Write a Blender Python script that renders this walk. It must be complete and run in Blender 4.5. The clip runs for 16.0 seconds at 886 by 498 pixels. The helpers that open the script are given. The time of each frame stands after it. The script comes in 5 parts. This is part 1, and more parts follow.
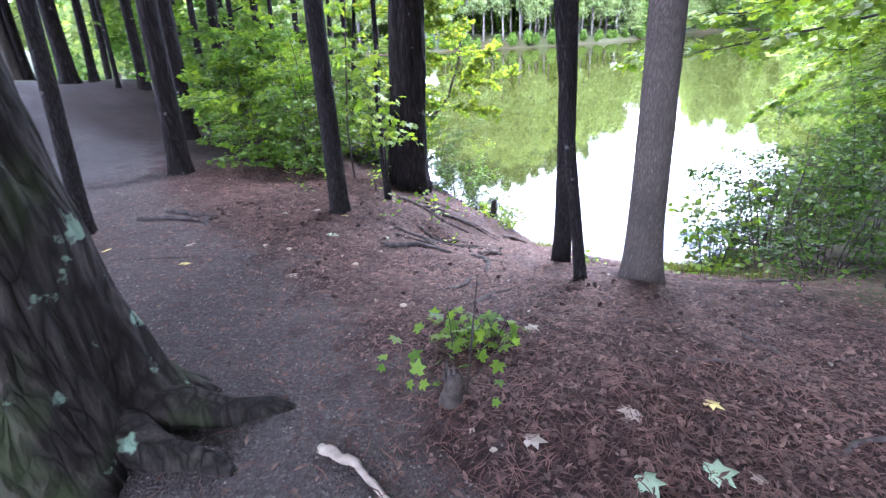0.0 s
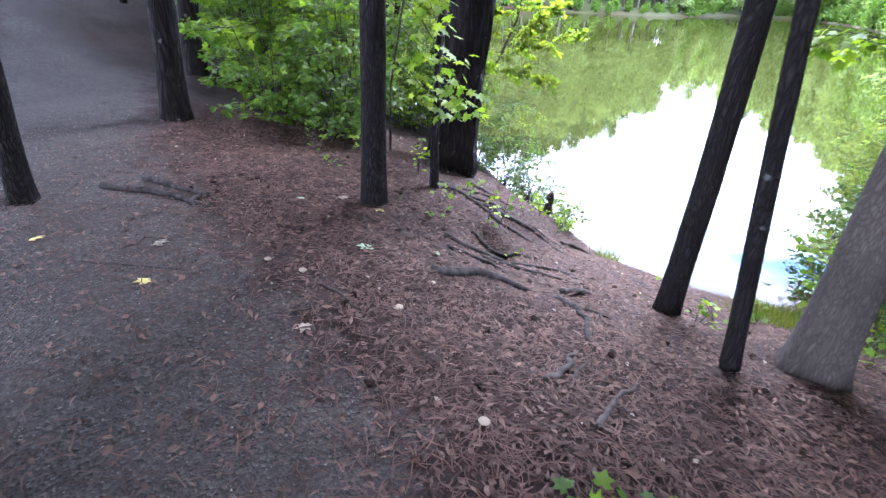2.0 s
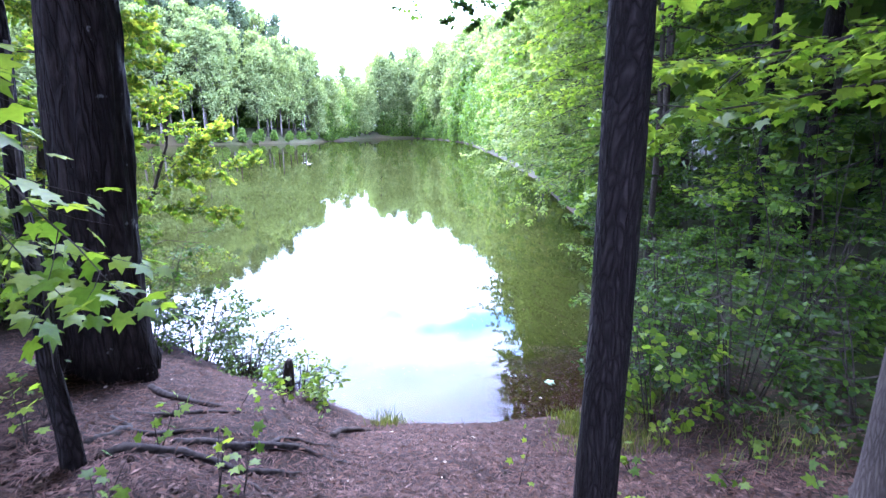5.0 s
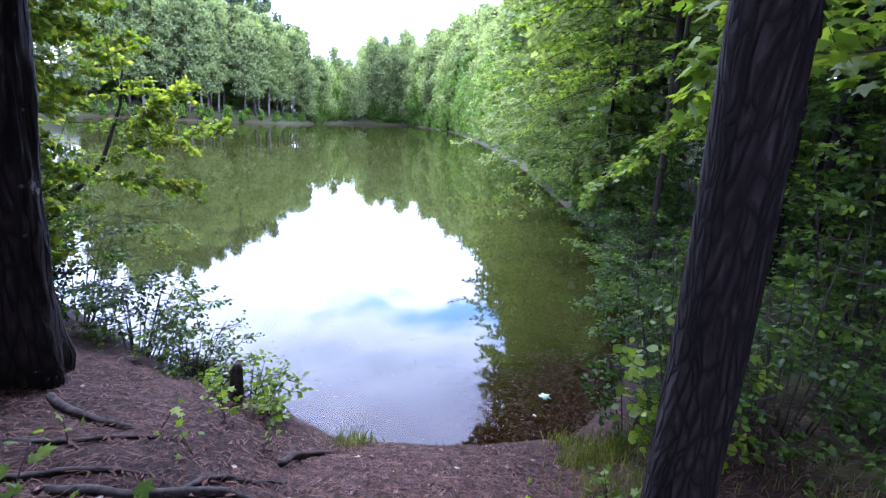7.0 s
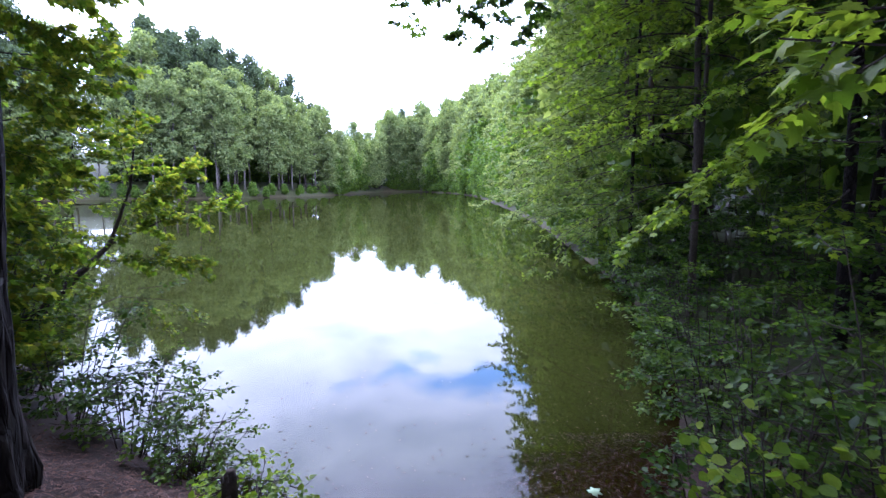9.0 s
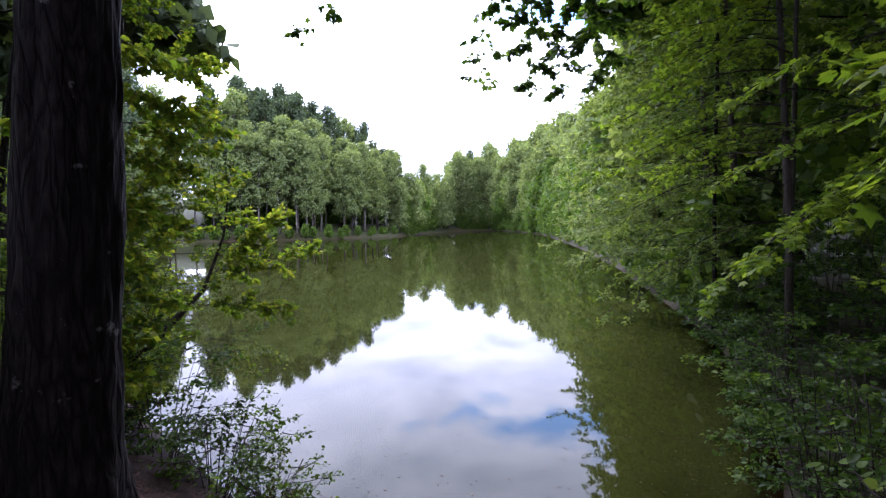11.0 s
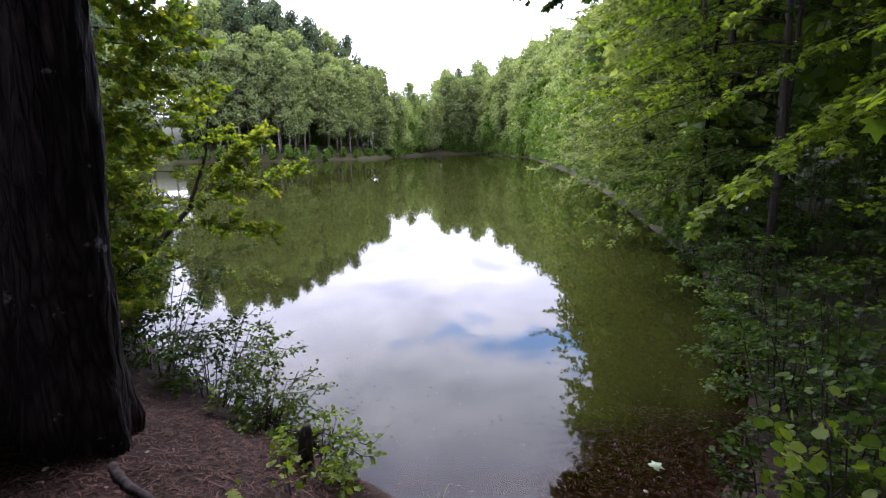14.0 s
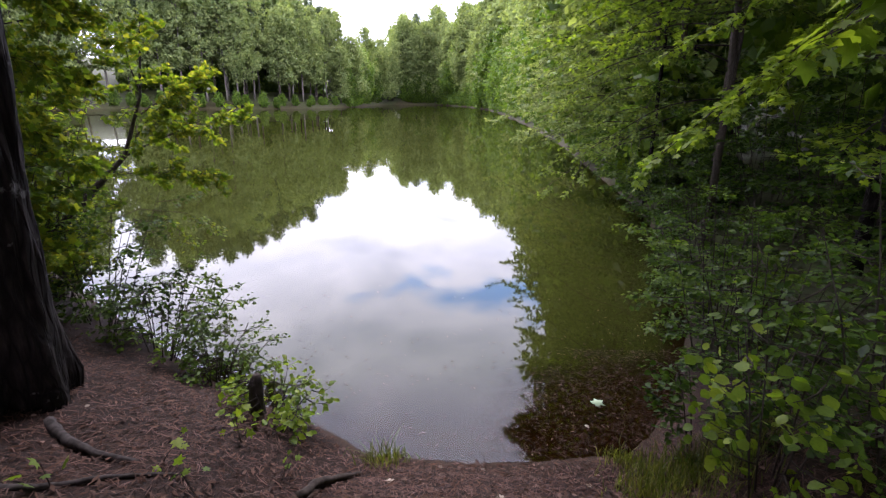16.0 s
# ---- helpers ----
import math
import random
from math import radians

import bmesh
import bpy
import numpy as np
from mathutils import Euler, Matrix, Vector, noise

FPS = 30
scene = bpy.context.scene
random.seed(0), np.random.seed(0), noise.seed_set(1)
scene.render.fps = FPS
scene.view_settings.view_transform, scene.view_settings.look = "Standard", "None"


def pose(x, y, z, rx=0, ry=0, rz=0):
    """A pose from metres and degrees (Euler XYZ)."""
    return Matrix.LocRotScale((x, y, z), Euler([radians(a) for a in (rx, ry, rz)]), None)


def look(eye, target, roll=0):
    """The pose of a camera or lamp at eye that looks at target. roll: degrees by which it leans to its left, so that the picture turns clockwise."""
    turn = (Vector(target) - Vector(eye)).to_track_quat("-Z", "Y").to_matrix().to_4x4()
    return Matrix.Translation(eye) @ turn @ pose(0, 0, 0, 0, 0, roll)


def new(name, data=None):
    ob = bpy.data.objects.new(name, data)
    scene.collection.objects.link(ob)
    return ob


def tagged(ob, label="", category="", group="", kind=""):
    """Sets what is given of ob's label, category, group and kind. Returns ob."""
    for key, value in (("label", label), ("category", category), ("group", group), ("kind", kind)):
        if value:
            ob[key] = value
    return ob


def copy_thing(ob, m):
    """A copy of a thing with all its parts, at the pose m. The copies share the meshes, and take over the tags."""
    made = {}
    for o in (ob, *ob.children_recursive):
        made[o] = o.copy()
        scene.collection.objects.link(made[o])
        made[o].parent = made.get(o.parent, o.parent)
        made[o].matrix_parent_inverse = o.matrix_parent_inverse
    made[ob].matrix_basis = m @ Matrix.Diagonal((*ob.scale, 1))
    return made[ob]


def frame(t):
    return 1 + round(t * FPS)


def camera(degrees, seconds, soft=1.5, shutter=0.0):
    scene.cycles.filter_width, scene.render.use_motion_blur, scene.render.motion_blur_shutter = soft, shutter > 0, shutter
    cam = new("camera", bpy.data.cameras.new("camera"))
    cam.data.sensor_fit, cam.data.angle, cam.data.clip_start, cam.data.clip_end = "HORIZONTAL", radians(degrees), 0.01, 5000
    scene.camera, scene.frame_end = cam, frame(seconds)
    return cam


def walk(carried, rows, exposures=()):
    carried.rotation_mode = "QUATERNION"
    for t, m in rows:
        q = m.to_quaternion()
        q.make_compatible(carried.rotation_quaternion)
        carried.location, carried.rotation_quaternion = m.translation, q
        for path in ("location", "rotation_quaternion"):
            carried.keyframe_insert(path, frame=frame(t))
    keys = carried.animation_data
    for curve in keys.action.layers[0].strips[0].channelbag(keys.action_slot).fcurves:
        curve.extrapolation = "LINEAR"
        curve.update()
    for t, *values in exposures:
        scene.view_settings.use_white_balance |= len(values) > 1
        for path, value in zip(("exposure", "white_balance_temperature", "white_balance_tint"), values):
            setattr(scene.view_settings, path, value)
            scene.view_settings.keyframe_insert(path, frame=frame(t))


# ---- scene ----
import itertools

# ---- camera and walk ----
cam = camera(84.0, 16.0, soft=1.3, shutter=0.2)
PATH = [
    (0.0, (2.080, -3.735, 3.241), (0.692, -1.576, 2.124), -2.9),
    (0.5, (1.781, -3.647, 3.231), (0.745, -1.284, 2.143), -1.0),
    (1.0, (1.541, -3.468, 3.220), (0.760, -1.035, 2.075), 1.8),
    (1.5, (1.274, -3.112, 3.189), (0.113, -0.893, 1.936), 3.4),
    (2.0, (0.937, -2.796, 3.118), (-0.431, -0.739, 1.799), 3.7),
    (2.5, (0.686, -2.460, 2.983), (-0.673, -0.533, 1.473), 5.1),
    (3.0, (0.494, -2.160, 2.929), (-0.704, -0.216, 1.312), 4.2),
    (3.5, (0.274, -1.879, 2.883), (-0.445, 0.337, 1.329), 4.6),
    (4.0, (0.116, -1.558, 2.815), (-0.363, 0.959, 1.684), 1.0),
    (4.5, (0.004, -1.315, 2.852), (-0.155, 1.327, 1.939), 1.2),
    (5.0, (-0.094, -1.098, 2.856), (0.015, 1.623, 2.204), 0.4),
    (5.2, (-0.113, -0.991, 2.836), (-0.018, 1.744, 2.246), 1.0),
    (7.3, (-0.042, -0.244, 2.659), (0.153, 2.457, 1.943), 3.6),
    (7.5, (0.011, -0.192, 2.670), (0.164, 2.507, 1.942), 3.2),
    (8.0, (0.091, -0.059, 2.612), (0.211, 2.617, 1.799), 1.5),
    (8.5, (0.018, 0.070, 2.584), (0.210, 2.803, 2.006), -0.2),
    (9.0, (-0.018, 0.176, 2.624), (0.041, 2.953, 2.265), 0.1),
    (9.5, (-0.020, 0.214, 2.664), (-0.203, 3.000, 2.446), 0.6),
    (9.7, (-0.020, 0.217, 2.670), (-0.255, 3.004, 2.528), 1.0),
    (11.8, (-0.092, 0.133, 2.743), (-0.447, 2.906, 2.605), -1.2),
    (12.0, (-0.097, 0.139, 2.740), (-0.448, 2.909, 2.551), -0.8),
    (12.5, (-0.092, 0.148, 2.724), (-0.431, 2.908, 2.390), -1.1),
    (13.0, (-0.092, 0.160, 2.710), (-0.385, 2.911, 2.282), -1.2),
    (13.5, (-0.102, 0.169, 2.699), (-0.354, 2.913, 2.197), -0.2),
    (14.0, (-0.101, 0.176, 2.687), (-0.350, 2.906, 2.121), -0.1),
    (14.5, (-0.092, 0.172, 2.682), (-0.314, 2.895, 2.072), -0.5),
    (15.0, (-0.081, 0.175, 2.677), (-0.207, 2.892, 2.013), -0.5),
    (15.5, (-0.062, 0.185, 2.661), (-0.133, 2.885, 1.922), -0.4),
    (16.0, (-0.039, 0.197, 2.642), (-0.050, 2.874, 1.821), 0.9),
]
EXPOSURES = [(0.0, 4.78, 5250, 22), (1.0, 4.78, 5200, 22), (2.0, 4.5, 5250, 18), (3.0, 4.32, 5150, 14), (4.0, 4.32, 4900, 18), (4.6, 4.35, 4750, 26), (5.2, 4.05, 4750, 30), (7.3, 3.22, 4900, 31), (8.5, 2.95, 4900, 30), (9.5, 2.58, 5250, 28), (12.0, 2.25, 5550, 28), (14.0, 2.32, 5850, 28), (16.0, 2.5, 6100, 27)]
walk(cam, [(t, look(eye, target, roll)) for t, eye, target, roll in PATH], EXPOSURES)

# ---- world and sun ----
SUN_UP, SUN_AZ = 55.0, 345.0
world = bpy.data.worlds.new("world")
scene.world = world
world.use_nodes = True
wn, wl = world.node_tree.nodes, world.node_tree.links
wn.clear()


def wnode(kind, **sets):
    n = wn.new(kind)
    for key, value in sets.items():
        n.inputs[key].default_value = value
    return n


w_out = wn.new("ShaderNodeOutputWorld")
w_bg = wnode("ShaderNodeBackground", Strength=0.12)
w_sky = wn.new("ShaderNodeTexSky")
w_sky.sky_type = "NISHITA"
w_sky.sun_disc = False
w_sky.sun_elevation, w_sky.sun_rotation = radians(SUN_UP), radians(SUN_AZ)
w_co = wn.new("ShaderNodeTexCoord")
w_sep = wn.new("ShaderNodeSeparateXYZ")
wl.new(w_co.outputs["Generated"], w_sep.inputs[0])
# clouds lie on a flat layer: direction divided by its height
w_z = wn.new("ShaderNodeMath"); w_z.operation = "ADD"; w_z.inputs[1].default_value = 0.12
wl.new(w_sep.outputs["Z"], w_z.inputs[0])
w_zm = wn.new("ShaderNodeMath"); w_zm.operation = "MAXIMUM"; w_zm.inputs[1].default_value = 0.06
wl.new(w_z.outputs[0], w_zm.inputs[0])
w_x = wn.new("ShaderNodeMath"); w_x.operation = "DIVIDE"
w_y = wn.new("ShaderNodeMath"); w_y.operation = "DIVIDE"
wl.new(w_sep.outputs["X"], w_x.inputs[0]); wl.new(w_zm.outputs[0], w_x.inputs[1])
wl.new(w_sep.outputs["Y"], w_y.inputs[0]); wl.new(w_zm.outputs[0], w_y.inputs[1])
w_xy = wn.new("ShaderNodeCombineXYZ")
wl.new(w_x.outputs[0], w_xy.inputs[0]); wl.new(w_y.outputs[0], w_xy.inputs[1])
w_noise = wnode("ShaderNodeTexNoise", Scale=1.5, Detail=5.0, Roughness=0.55, Distortion=0.3)
wl.new(w_xy.outputs[0], w_noise.inputs["Vector"])
w_shade = wn.new("ShaderNodeValToRGB")
w_shade.color_ramp.elements[0].position, w_shade.color_ramp.elements[0].color = 0.32, (5.2, 5.7, 6.8, 1)
w_shade.color_ramp.elements[1].position, w_shade.color_ramp.elements[1].color = 0.66, (11.5, 11.6, 12.0, 1)
wl.new(w_noise.outputs["Fac"], w_shade.inputs[0])
# one gap of blue in the cloud layer over the lake
w_warp = wnode("ShaderNodeTexNoise", Scale=4.0, Detail=5.0)
wl.new(w_xy.outputs[0], w_warp.inputs["Vector"])
w_gapc = wn.new("ShaderNodeVectorMath"); w_gapc.operation = "SUBTRACT"
w_gapc.inputs[1].default_value = (0.15, 1.86, 0.0)
wl.new(w_xy.outputs[0], w_gapc.inputs[0])
w_gaps = wn.new("ShaderNodeMapping")
w_gaps.inputs["Rotation"].default_value = (0, 0, radians(58))
w_gaps.inputs["Scale"].default_value = (3.3, 6.6, 1)
wl.new(w_gapc.outputs[0], w_gaps.inputs["Vector"])
w_len = wn.new("ShaderNodeVectorMath"); w_len.operation = "LENGTH"
wl.new(w_gaps.outputs[0], w_len.inputs[0])
w_add = wn.new("ShaderNodeMath"); w_add.operation = "MULTIPLY_ADD"
w_add.inputs[1].default_value, w_add.inputs[2].default_value = 4.2, -2.1
wl.new(w_warp.outputs["Fac"], w_add.inputs[0])
w_sum = wn.new("ShaderNodeMath"); w_sum.operation = "ADD"
wl.new(w_len.outputs["Value"], w_sum.inputs[0]); wl.new(w_add.outputs[0], w_sum.inputs[1])
w_gap = wn.new("ShaderNodeMapRange")
w_gap.inputs["From Min"].default_value, w_gap.inputs["From Max"].default_value = 0.25, 1.25
wl.new(w_sum.outputs[0], w_gap.inputs["Value"])
w_mix = wn.new("ShaderNodeMix"); w_mix.data_type = "RGBA"
wl.new(w_gap.outputs[0], w_mix.inputs["Factor"])
w_blue = wn.new("ShaderNodeMix"); w_blue.data_type, w_blue.blend_type = "RGBA", "MULTIPLY"
w_blue.inputs["Factor"].default_value, w_blue.inputs["B"].default_value = 1.0, (0.72, 1.0, 1.2, 1)
wl.new(w_sky.outputs[0], w_blue.inputs["A"])
wl.new(w_blue.outputs["Result"], w_mix.inputs["A"]); wl.new(w_shade.outputs[0], w_mix.inputs["B"])
wl.new(w_mix.outputs["Result"], w_bg.inputs["Color"])
wl.new(w_bg.outputs[0], w_out.inputs[0])

sun = new("sun", bpy.data.lights.new("sun", "SUN"))
sun.data.energy, sun.data.angle, sun.data.color = 1.15, radians(25), (1.0, 0.96, 0.88)
sun.matrix_world = look((0, 0, 60), (60 / math.tan(radians(SUN_UP)) * math.sin(radians(SUN_AZ + 180)), 60 / math.tan(radians(SUN_UP)) * math.cos(radians(SUN_AZ + 180)), 0))


# ---- materials ----
def material(name):
    m = bpy.data.materials.new(name)
    m.use_nodes = True
    nt = m.node_tree
    return m, nt.nodes, nt.links, nt.nodes["Principled BSDF"], nt.nodes["Material Output"]


def ramp(nodes, links, source, stops):
    r = nodes.new("ShaderNodeValToRGB")
    while len(r.color_ramp.elements) < len(stops):
        r.color_ramp.elements.new(0.5)
    for e, (p, c) in zip(r.color_ramp.elements, stops):
        e.position, e.color = p, (*c, 1)
    links.new(source, r.inputs[0])
    return r


def noise_tex(nodes, links, scale, detail=4.0, vector=None, rough=0.55, distortion=0.0):
    n = nodes.new("ShaderNodeTexNoise")
    n.inputs["Scale"].default_value, n.inputs["Detail"].default_value = scale, detail
    n.inputs["Roughness"].default_value, n.inputs["Distortion"].default_value = rough, distortion
    if vector is not None:
        links.new(vector, n.inputs["Vector"])
    return n


def mixed(nodes, links, fac, a, b, mode="MIX"):
    n = nodes.new("ShaderNodeMix")
    n.data_type, n.blend_type = "RGBA", mode
    for key, v in (("Factor", fac), ("A", a), ("B", b)):
        if isinstance(v, (int, float)):
            n.inputs[key].default_value = v
        elif isinstance(v, tuple):
            n.inputs[key].default_value = (*v, 1)
        else:
            links.new(v, n.inputs[key])
    return n.outputs["Result"]


def bump(nodes, links, bsdf, height, strength, distance):
    b = nodes.new("ShaderNodeBump")
    b.inputs["Strength"].default_value, b.inputs["Distance"].default_value = strength, distance
    links.new(height, b.inputs["Height"])
    links.new(b.outputs[0], bsdf.inputs["Normal"])
    return b


def leaf_material(name, dark, mid, light, translucent=0.4, rough=0.5, gloss=0.22):
    m, n, l, bsdf, out = material(name)
    geo = n.new("ShaderNodeNewGeometry")
    col = ramp(n, l, geo.outputs["Random Per Island"], [(0.0, dark), (0.5, mid), (0.93, light), (1.0, tuple(c * 1.15 for c in light))])
    co = n.new("ShaderNodeTexCoord")
    patch = noise_tex(n, l, 1.3, 2.0, co.outputs["Object"])
    tone = ramp(n, l, patch.outputs["Fac"], [(0.3, (0.75, 0.8, 0.7)), (0.7, (1.15, 1.1, 1.0))])
    fine = noise_tex(n, l, 60.0, 3.0, co.outputs["Object"])
    grain = ramp(n, l, fine.outputs["Fac"], [(0.3, (0.85, 0.85, 0.85)), (0.7, (1.1, 1.1, 1.1))])
    c = mixed(n, l, 1.0, col.outputs[0], tone.outputs[0], "MULTIPLY")
    c = mixed(n, l, 1.0, c, grain.outputs[0], "MULTIPLY")
    l.new(c, bsdf.inputs["Base Color"])
    bsdf.inputs["Roughness"].default_value = rough
    bsdf.inputs["Specular IOR Level"].default_value = gloss
    tr = n.new("ShaderNodeBsdfTranslucent")
    warm = mixed(n, l, 1.0, c, (1.5, 1.55, 0.55), "MULTIPLY")
    l.new(warm, tr.inputs["Color"])
    mx = n.new("ShaderNodeMixShader")
    mx.inputs[0].default_value = translucent
    l.new(bsdf.outputs[0], mx.inputs[1]); l.new(tr.outputs[0], mx.inputs[2])
    l.new(mx.outputs[0], out.inputs["Surface"])
    return m


def bark_material(name, dark, light, lichen=None, lichen_amount=0.0, moss=False, plate=17.0, deep=0.02):
    m, n, l, bsdf, out = material(name)
    co = n.new("ShaderNodeTexCoord")
    mp = n.new("ShaderNodeMapping")
    mp.inputs["Scale"].default_value = (1.0, 1.0, 0.2)
    l.new(co.outputs["Object"], mp.inputs["Vector"])
    warp = noise_tex(n, l, 3.0, 4.0, mp.outputs[0])
    shift = n.new("ShaderNodeVectorMath"); shift.operation = "MULTIPLY_ADD"
    shift.inputs[1].default_value = (0.28, 0.28, 0.28)
    l.new(warp.outputs["Color"], shift.inputs[0]); l.new(mp.outputs[0], shift.inputs[2])
    vec = shift.outputs[0]
    vor = n.new("ShaderNodeTexVoronoi")
    vor.feature = "DISTANCE_TO_EDGE"
    vor.inputs["Scale"].default_value = plate
    l.new(vec, vor.inputs["Vector"])
    crack = ramp(n, l, vor.outputs["Distance"], [(0.0, (0, 0, 0)), (0.3, (1, 1, 1))])
    fine = noise_tex(n, l, 45.0, 5.0, mp.outputs[0], 0.65)
    tone = ramp(n, l, fine.outputs["Fac"], [(0.3, dark), (0.72, light)])
    c = mixed(n, l, crack.outputs[0], tuple(v * 0.7 for v in dark), tone.outputs[0])
    broad = noise_tex(n, l, 2.2, 3.0, co.outputs["Object"])
    if lichen:
        spots = noise_tex(n, l, 7.0, 5.0, co.outputs["Object"], 0.6)
        mask = ramp(n, l, spots.outputs["Fac"], [(0.62 - lichen_amount, (0, 0, 0)), (0.67 - lichen_amount, (1, 1, 1))])
        c = mixed(n, l, mask.outputs[0], c, lichen)
    if moss:
        mmask = ramp(n, l, broad.outputs["Fac"], [(0.54, (0, 0, 0)), (0.7, (0.6, 0.6, 0.6))])
        c = mixed(n, l, mmask.outputs[0], c, (0.03, 0.046, 0.014))
    big = ramp(n, l, broad.outputs["Fac"], [(0.3, (0.75, 0.75, 0.75)), (0.7, (1.15, 1.12, 1.1))])
    c = mixed(n, l, 1.0, c, big.outputs[0], "MULTIPLY")
    l.new(c, bsdf.inputs["Base Color"])
    bsdf.inputs["Roughness"].default_value = 0.88
    bsdf.inputs["Specular IOR Level"].default_value = 0.1
    h = mixed(n, l, 0.35, crack.outputs[0], fine.outputs["Color"])
    bump(n, l, bsdf, h, 1.0, deep)
    return m


def plain_material(name, dark, light, scale=30.0, rough=0.8, bump_m=0.002, island=True):
    m, n, l, bsdf, out = material(name)
    co = n.new("ShaderNodeTexCoord")
    no = noise_tex(n, l, scale, 4.0, co.outputs["Object"])
    c = ramp(n, l, no.outputs["Fac"], [(0.3, dark), (0.7, light)]).outputs[0]
    if island:
        geo = n.new("ShaderNodeNewGeometry")
        t = ramp(n, l, geo.outputs["Random Per Island"], [(0.0, (0.55, 0.55, 0.55)), (1.0, (1.35, 1.3, 1.25))])
        c = mixed(n, l, 1.0, c, t.outputs[0], "MULTIPLY")
    l.new(c, bsdf.inputs["Base Color"])
    bsdf.inputs["Roughness"].default_value = rough
    bsdf.inputs["Specular IOR Level"].default_value = 0.12
    bump(n, l, bsdf, no.outputs["Fac"], 0.5, bump_m)
    return m


LEAF_MAPLE = leaf_material("maple_leaf", (0.085, 0.15, 0.016), (0.135, 0.21, 0.02), (0.2, 0.27, 0.03), 0.55)
LEAF_MID = leaf_material("green_leaf", (0.04, 0.078, 0.013), (0.066, 0.118, 0.017), (0.11, 0.17, 0.026), 0.45, 0.5, 0.16)
# darker green leaf whose colour also holds the shade of bank and woods
LEAF_SHADED = leaf_material("dark_leaf", (0.016, 0.036, 0.007), (0.036, 0.074, 0.012), (0.078, 0.135, 0.021), 0.42, 0.5, 0.13)
LEAF_LAKE = leaf_material("lakeside_leaf", (0.07, 0.12, 0.014), (0.115, 0.175, 0.02), (0.23, 0.245, 0.03), 0.68)
# brighter copy of the maple leaf, with the light on the sprays in its colour
LEAF_SUNLIT = leaf_material("sunlit_maple_leaf", (0.11, 0.18, 0.018), (0.165, 0.245, 0.025), (0.22, 0.3, 0.035), 0.58)
LEAF_YELLOW = leaf_material("yellow_green_leaf", (0.08, 0.13, 0.02), (0.12, 0.17, 0.025), (0.22, 0.22, 0.03), 0.45)
LEAF_PINE = leaf_material("pine_foliage", (0.042, 0.06, 0.036), (0.062, 0.088, 0.052), (0.085, 0.115, 0.066), 0.25, 0.8, 0.1)
# leaf colour greyed and lightened to stand for haze over the lake
LEAF_FAR_HAZE = leaf_material("hazy_far_leaf", (0.106, 0.138, 0.066), (0.152, 0.194, 0.093), (0.195, 0.238, 0.113), 0.45, 0.8, 0.08)
LEAF_BANK = leaf_material("bank_leaf", (0.06, 0.095, 0.024), (0.1, 0.145, 0.036), (0.15, 0.2, 0.05), 0.45, 0.7, 0.1)
GRASS = leaf_material("grass_blade", (0.045, 0.06, 0.015), (0.075, 0.095, 0.024), (0.14, 0.14, 0.05), 0.4)
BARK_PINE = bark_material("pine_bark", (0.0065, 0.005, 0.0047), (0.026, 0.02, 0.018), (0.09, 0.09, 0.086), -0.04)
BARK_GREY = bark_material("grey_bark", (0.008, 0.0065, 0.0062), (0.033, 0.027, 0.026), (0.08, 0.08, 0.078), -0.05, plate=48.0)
BARK_SMOOTH = bark_material("smooth_bark", (0.058, 0.048, 0.042), (0.098, 0.083, 0.073), (0.13, 0.125, 0.115), -0.06, plate=70.0, deep=0.004)
BARK_MOSS = bark_material("mossy_bark", (0.011, 0.0095, 0.008), (0.045, 0.038, 0.033), (0.12, 0.17, 0.125), 0.0, moss=True, plate=15.0)
BARK_PALE = bark_material("pale_bark", (0.11, 0.1, 0.09), (0.24, 0.22, 0.2), plate=30.0)
TWIG = plain_material("twig_bark", (0.018, 0.014, 0.012), (0.05, 0.04, 0.034), 25.0, 0.9, 0.002, False)
DEADWOOD = plain_material("dead_wood", (0.022, 0.018, 0.0165), (0.08, 0.068, 0.063), 18.0, 0.9, 0.004, False)
ROOT = plain_material("root_bark", (0.013, 0.0105, 0.01), (0.055, 0.047, 0.045), 22.0, 0.9, 0.004, False)
NEEDLE = plain_material("fallen_needle", (0.034, 0.0175, 0.0135), (0.118, 0.067, 0.054), 6.0, 0.7)
DEADLEAF = plain_material("fallen_leaf", (0.022, 0.012, 0.0095), (0.14, 0.09, 0.073), 15.0, 0.75)
PALELEAF = plain_material("pale_fallen_leaf", (0.16, 0.135, 0.11), (0.3, 0.265, 0.22), 15.0, 0.75)
YELLOWLEAF = plain_material("yellow_fallen_leaf", (0.42, 0.36, 0.1), (0.6, 0.5, 0.2), 15.0, 0.7, island=False)
GREENLEAF = plain_material("green_fallen_leaf", (0.17, 0.25, 0.15), (0.3, 0.38, 0.26), 15.0, 0.7, island=False)
# rotted litter, its brown also lowered to hold the shade of the bank
HUMUS_SHADED = plain_material("shaded_leaf_mould", (0.012, 0.0065, 0.0047), (0.085, 0.046, 0.032), 14.0, 0.75)
SUNKEN = plain_material("sunken_litter", (0.018, 0.01, 0.007), (0.075, 0.042, 0.029), 14.0, 0.7)
STONE = plain_material("gravel_stone", (0.06, 0.053, 0.049), (0.18, 0.163, 0.152), 20.0, 0.85)
CONE = plain_material("pine_cone_scale", (0.012, 0.008, 0.006), (0.04, 0.025, 0.019), 30.0, 0.85)
MUSHROOM = plain_material("mushroom_cap", (0.19, 0.15, 0.11), (0.32, 0.26, 0.2), 12.0, 0.6, 0.002, False)


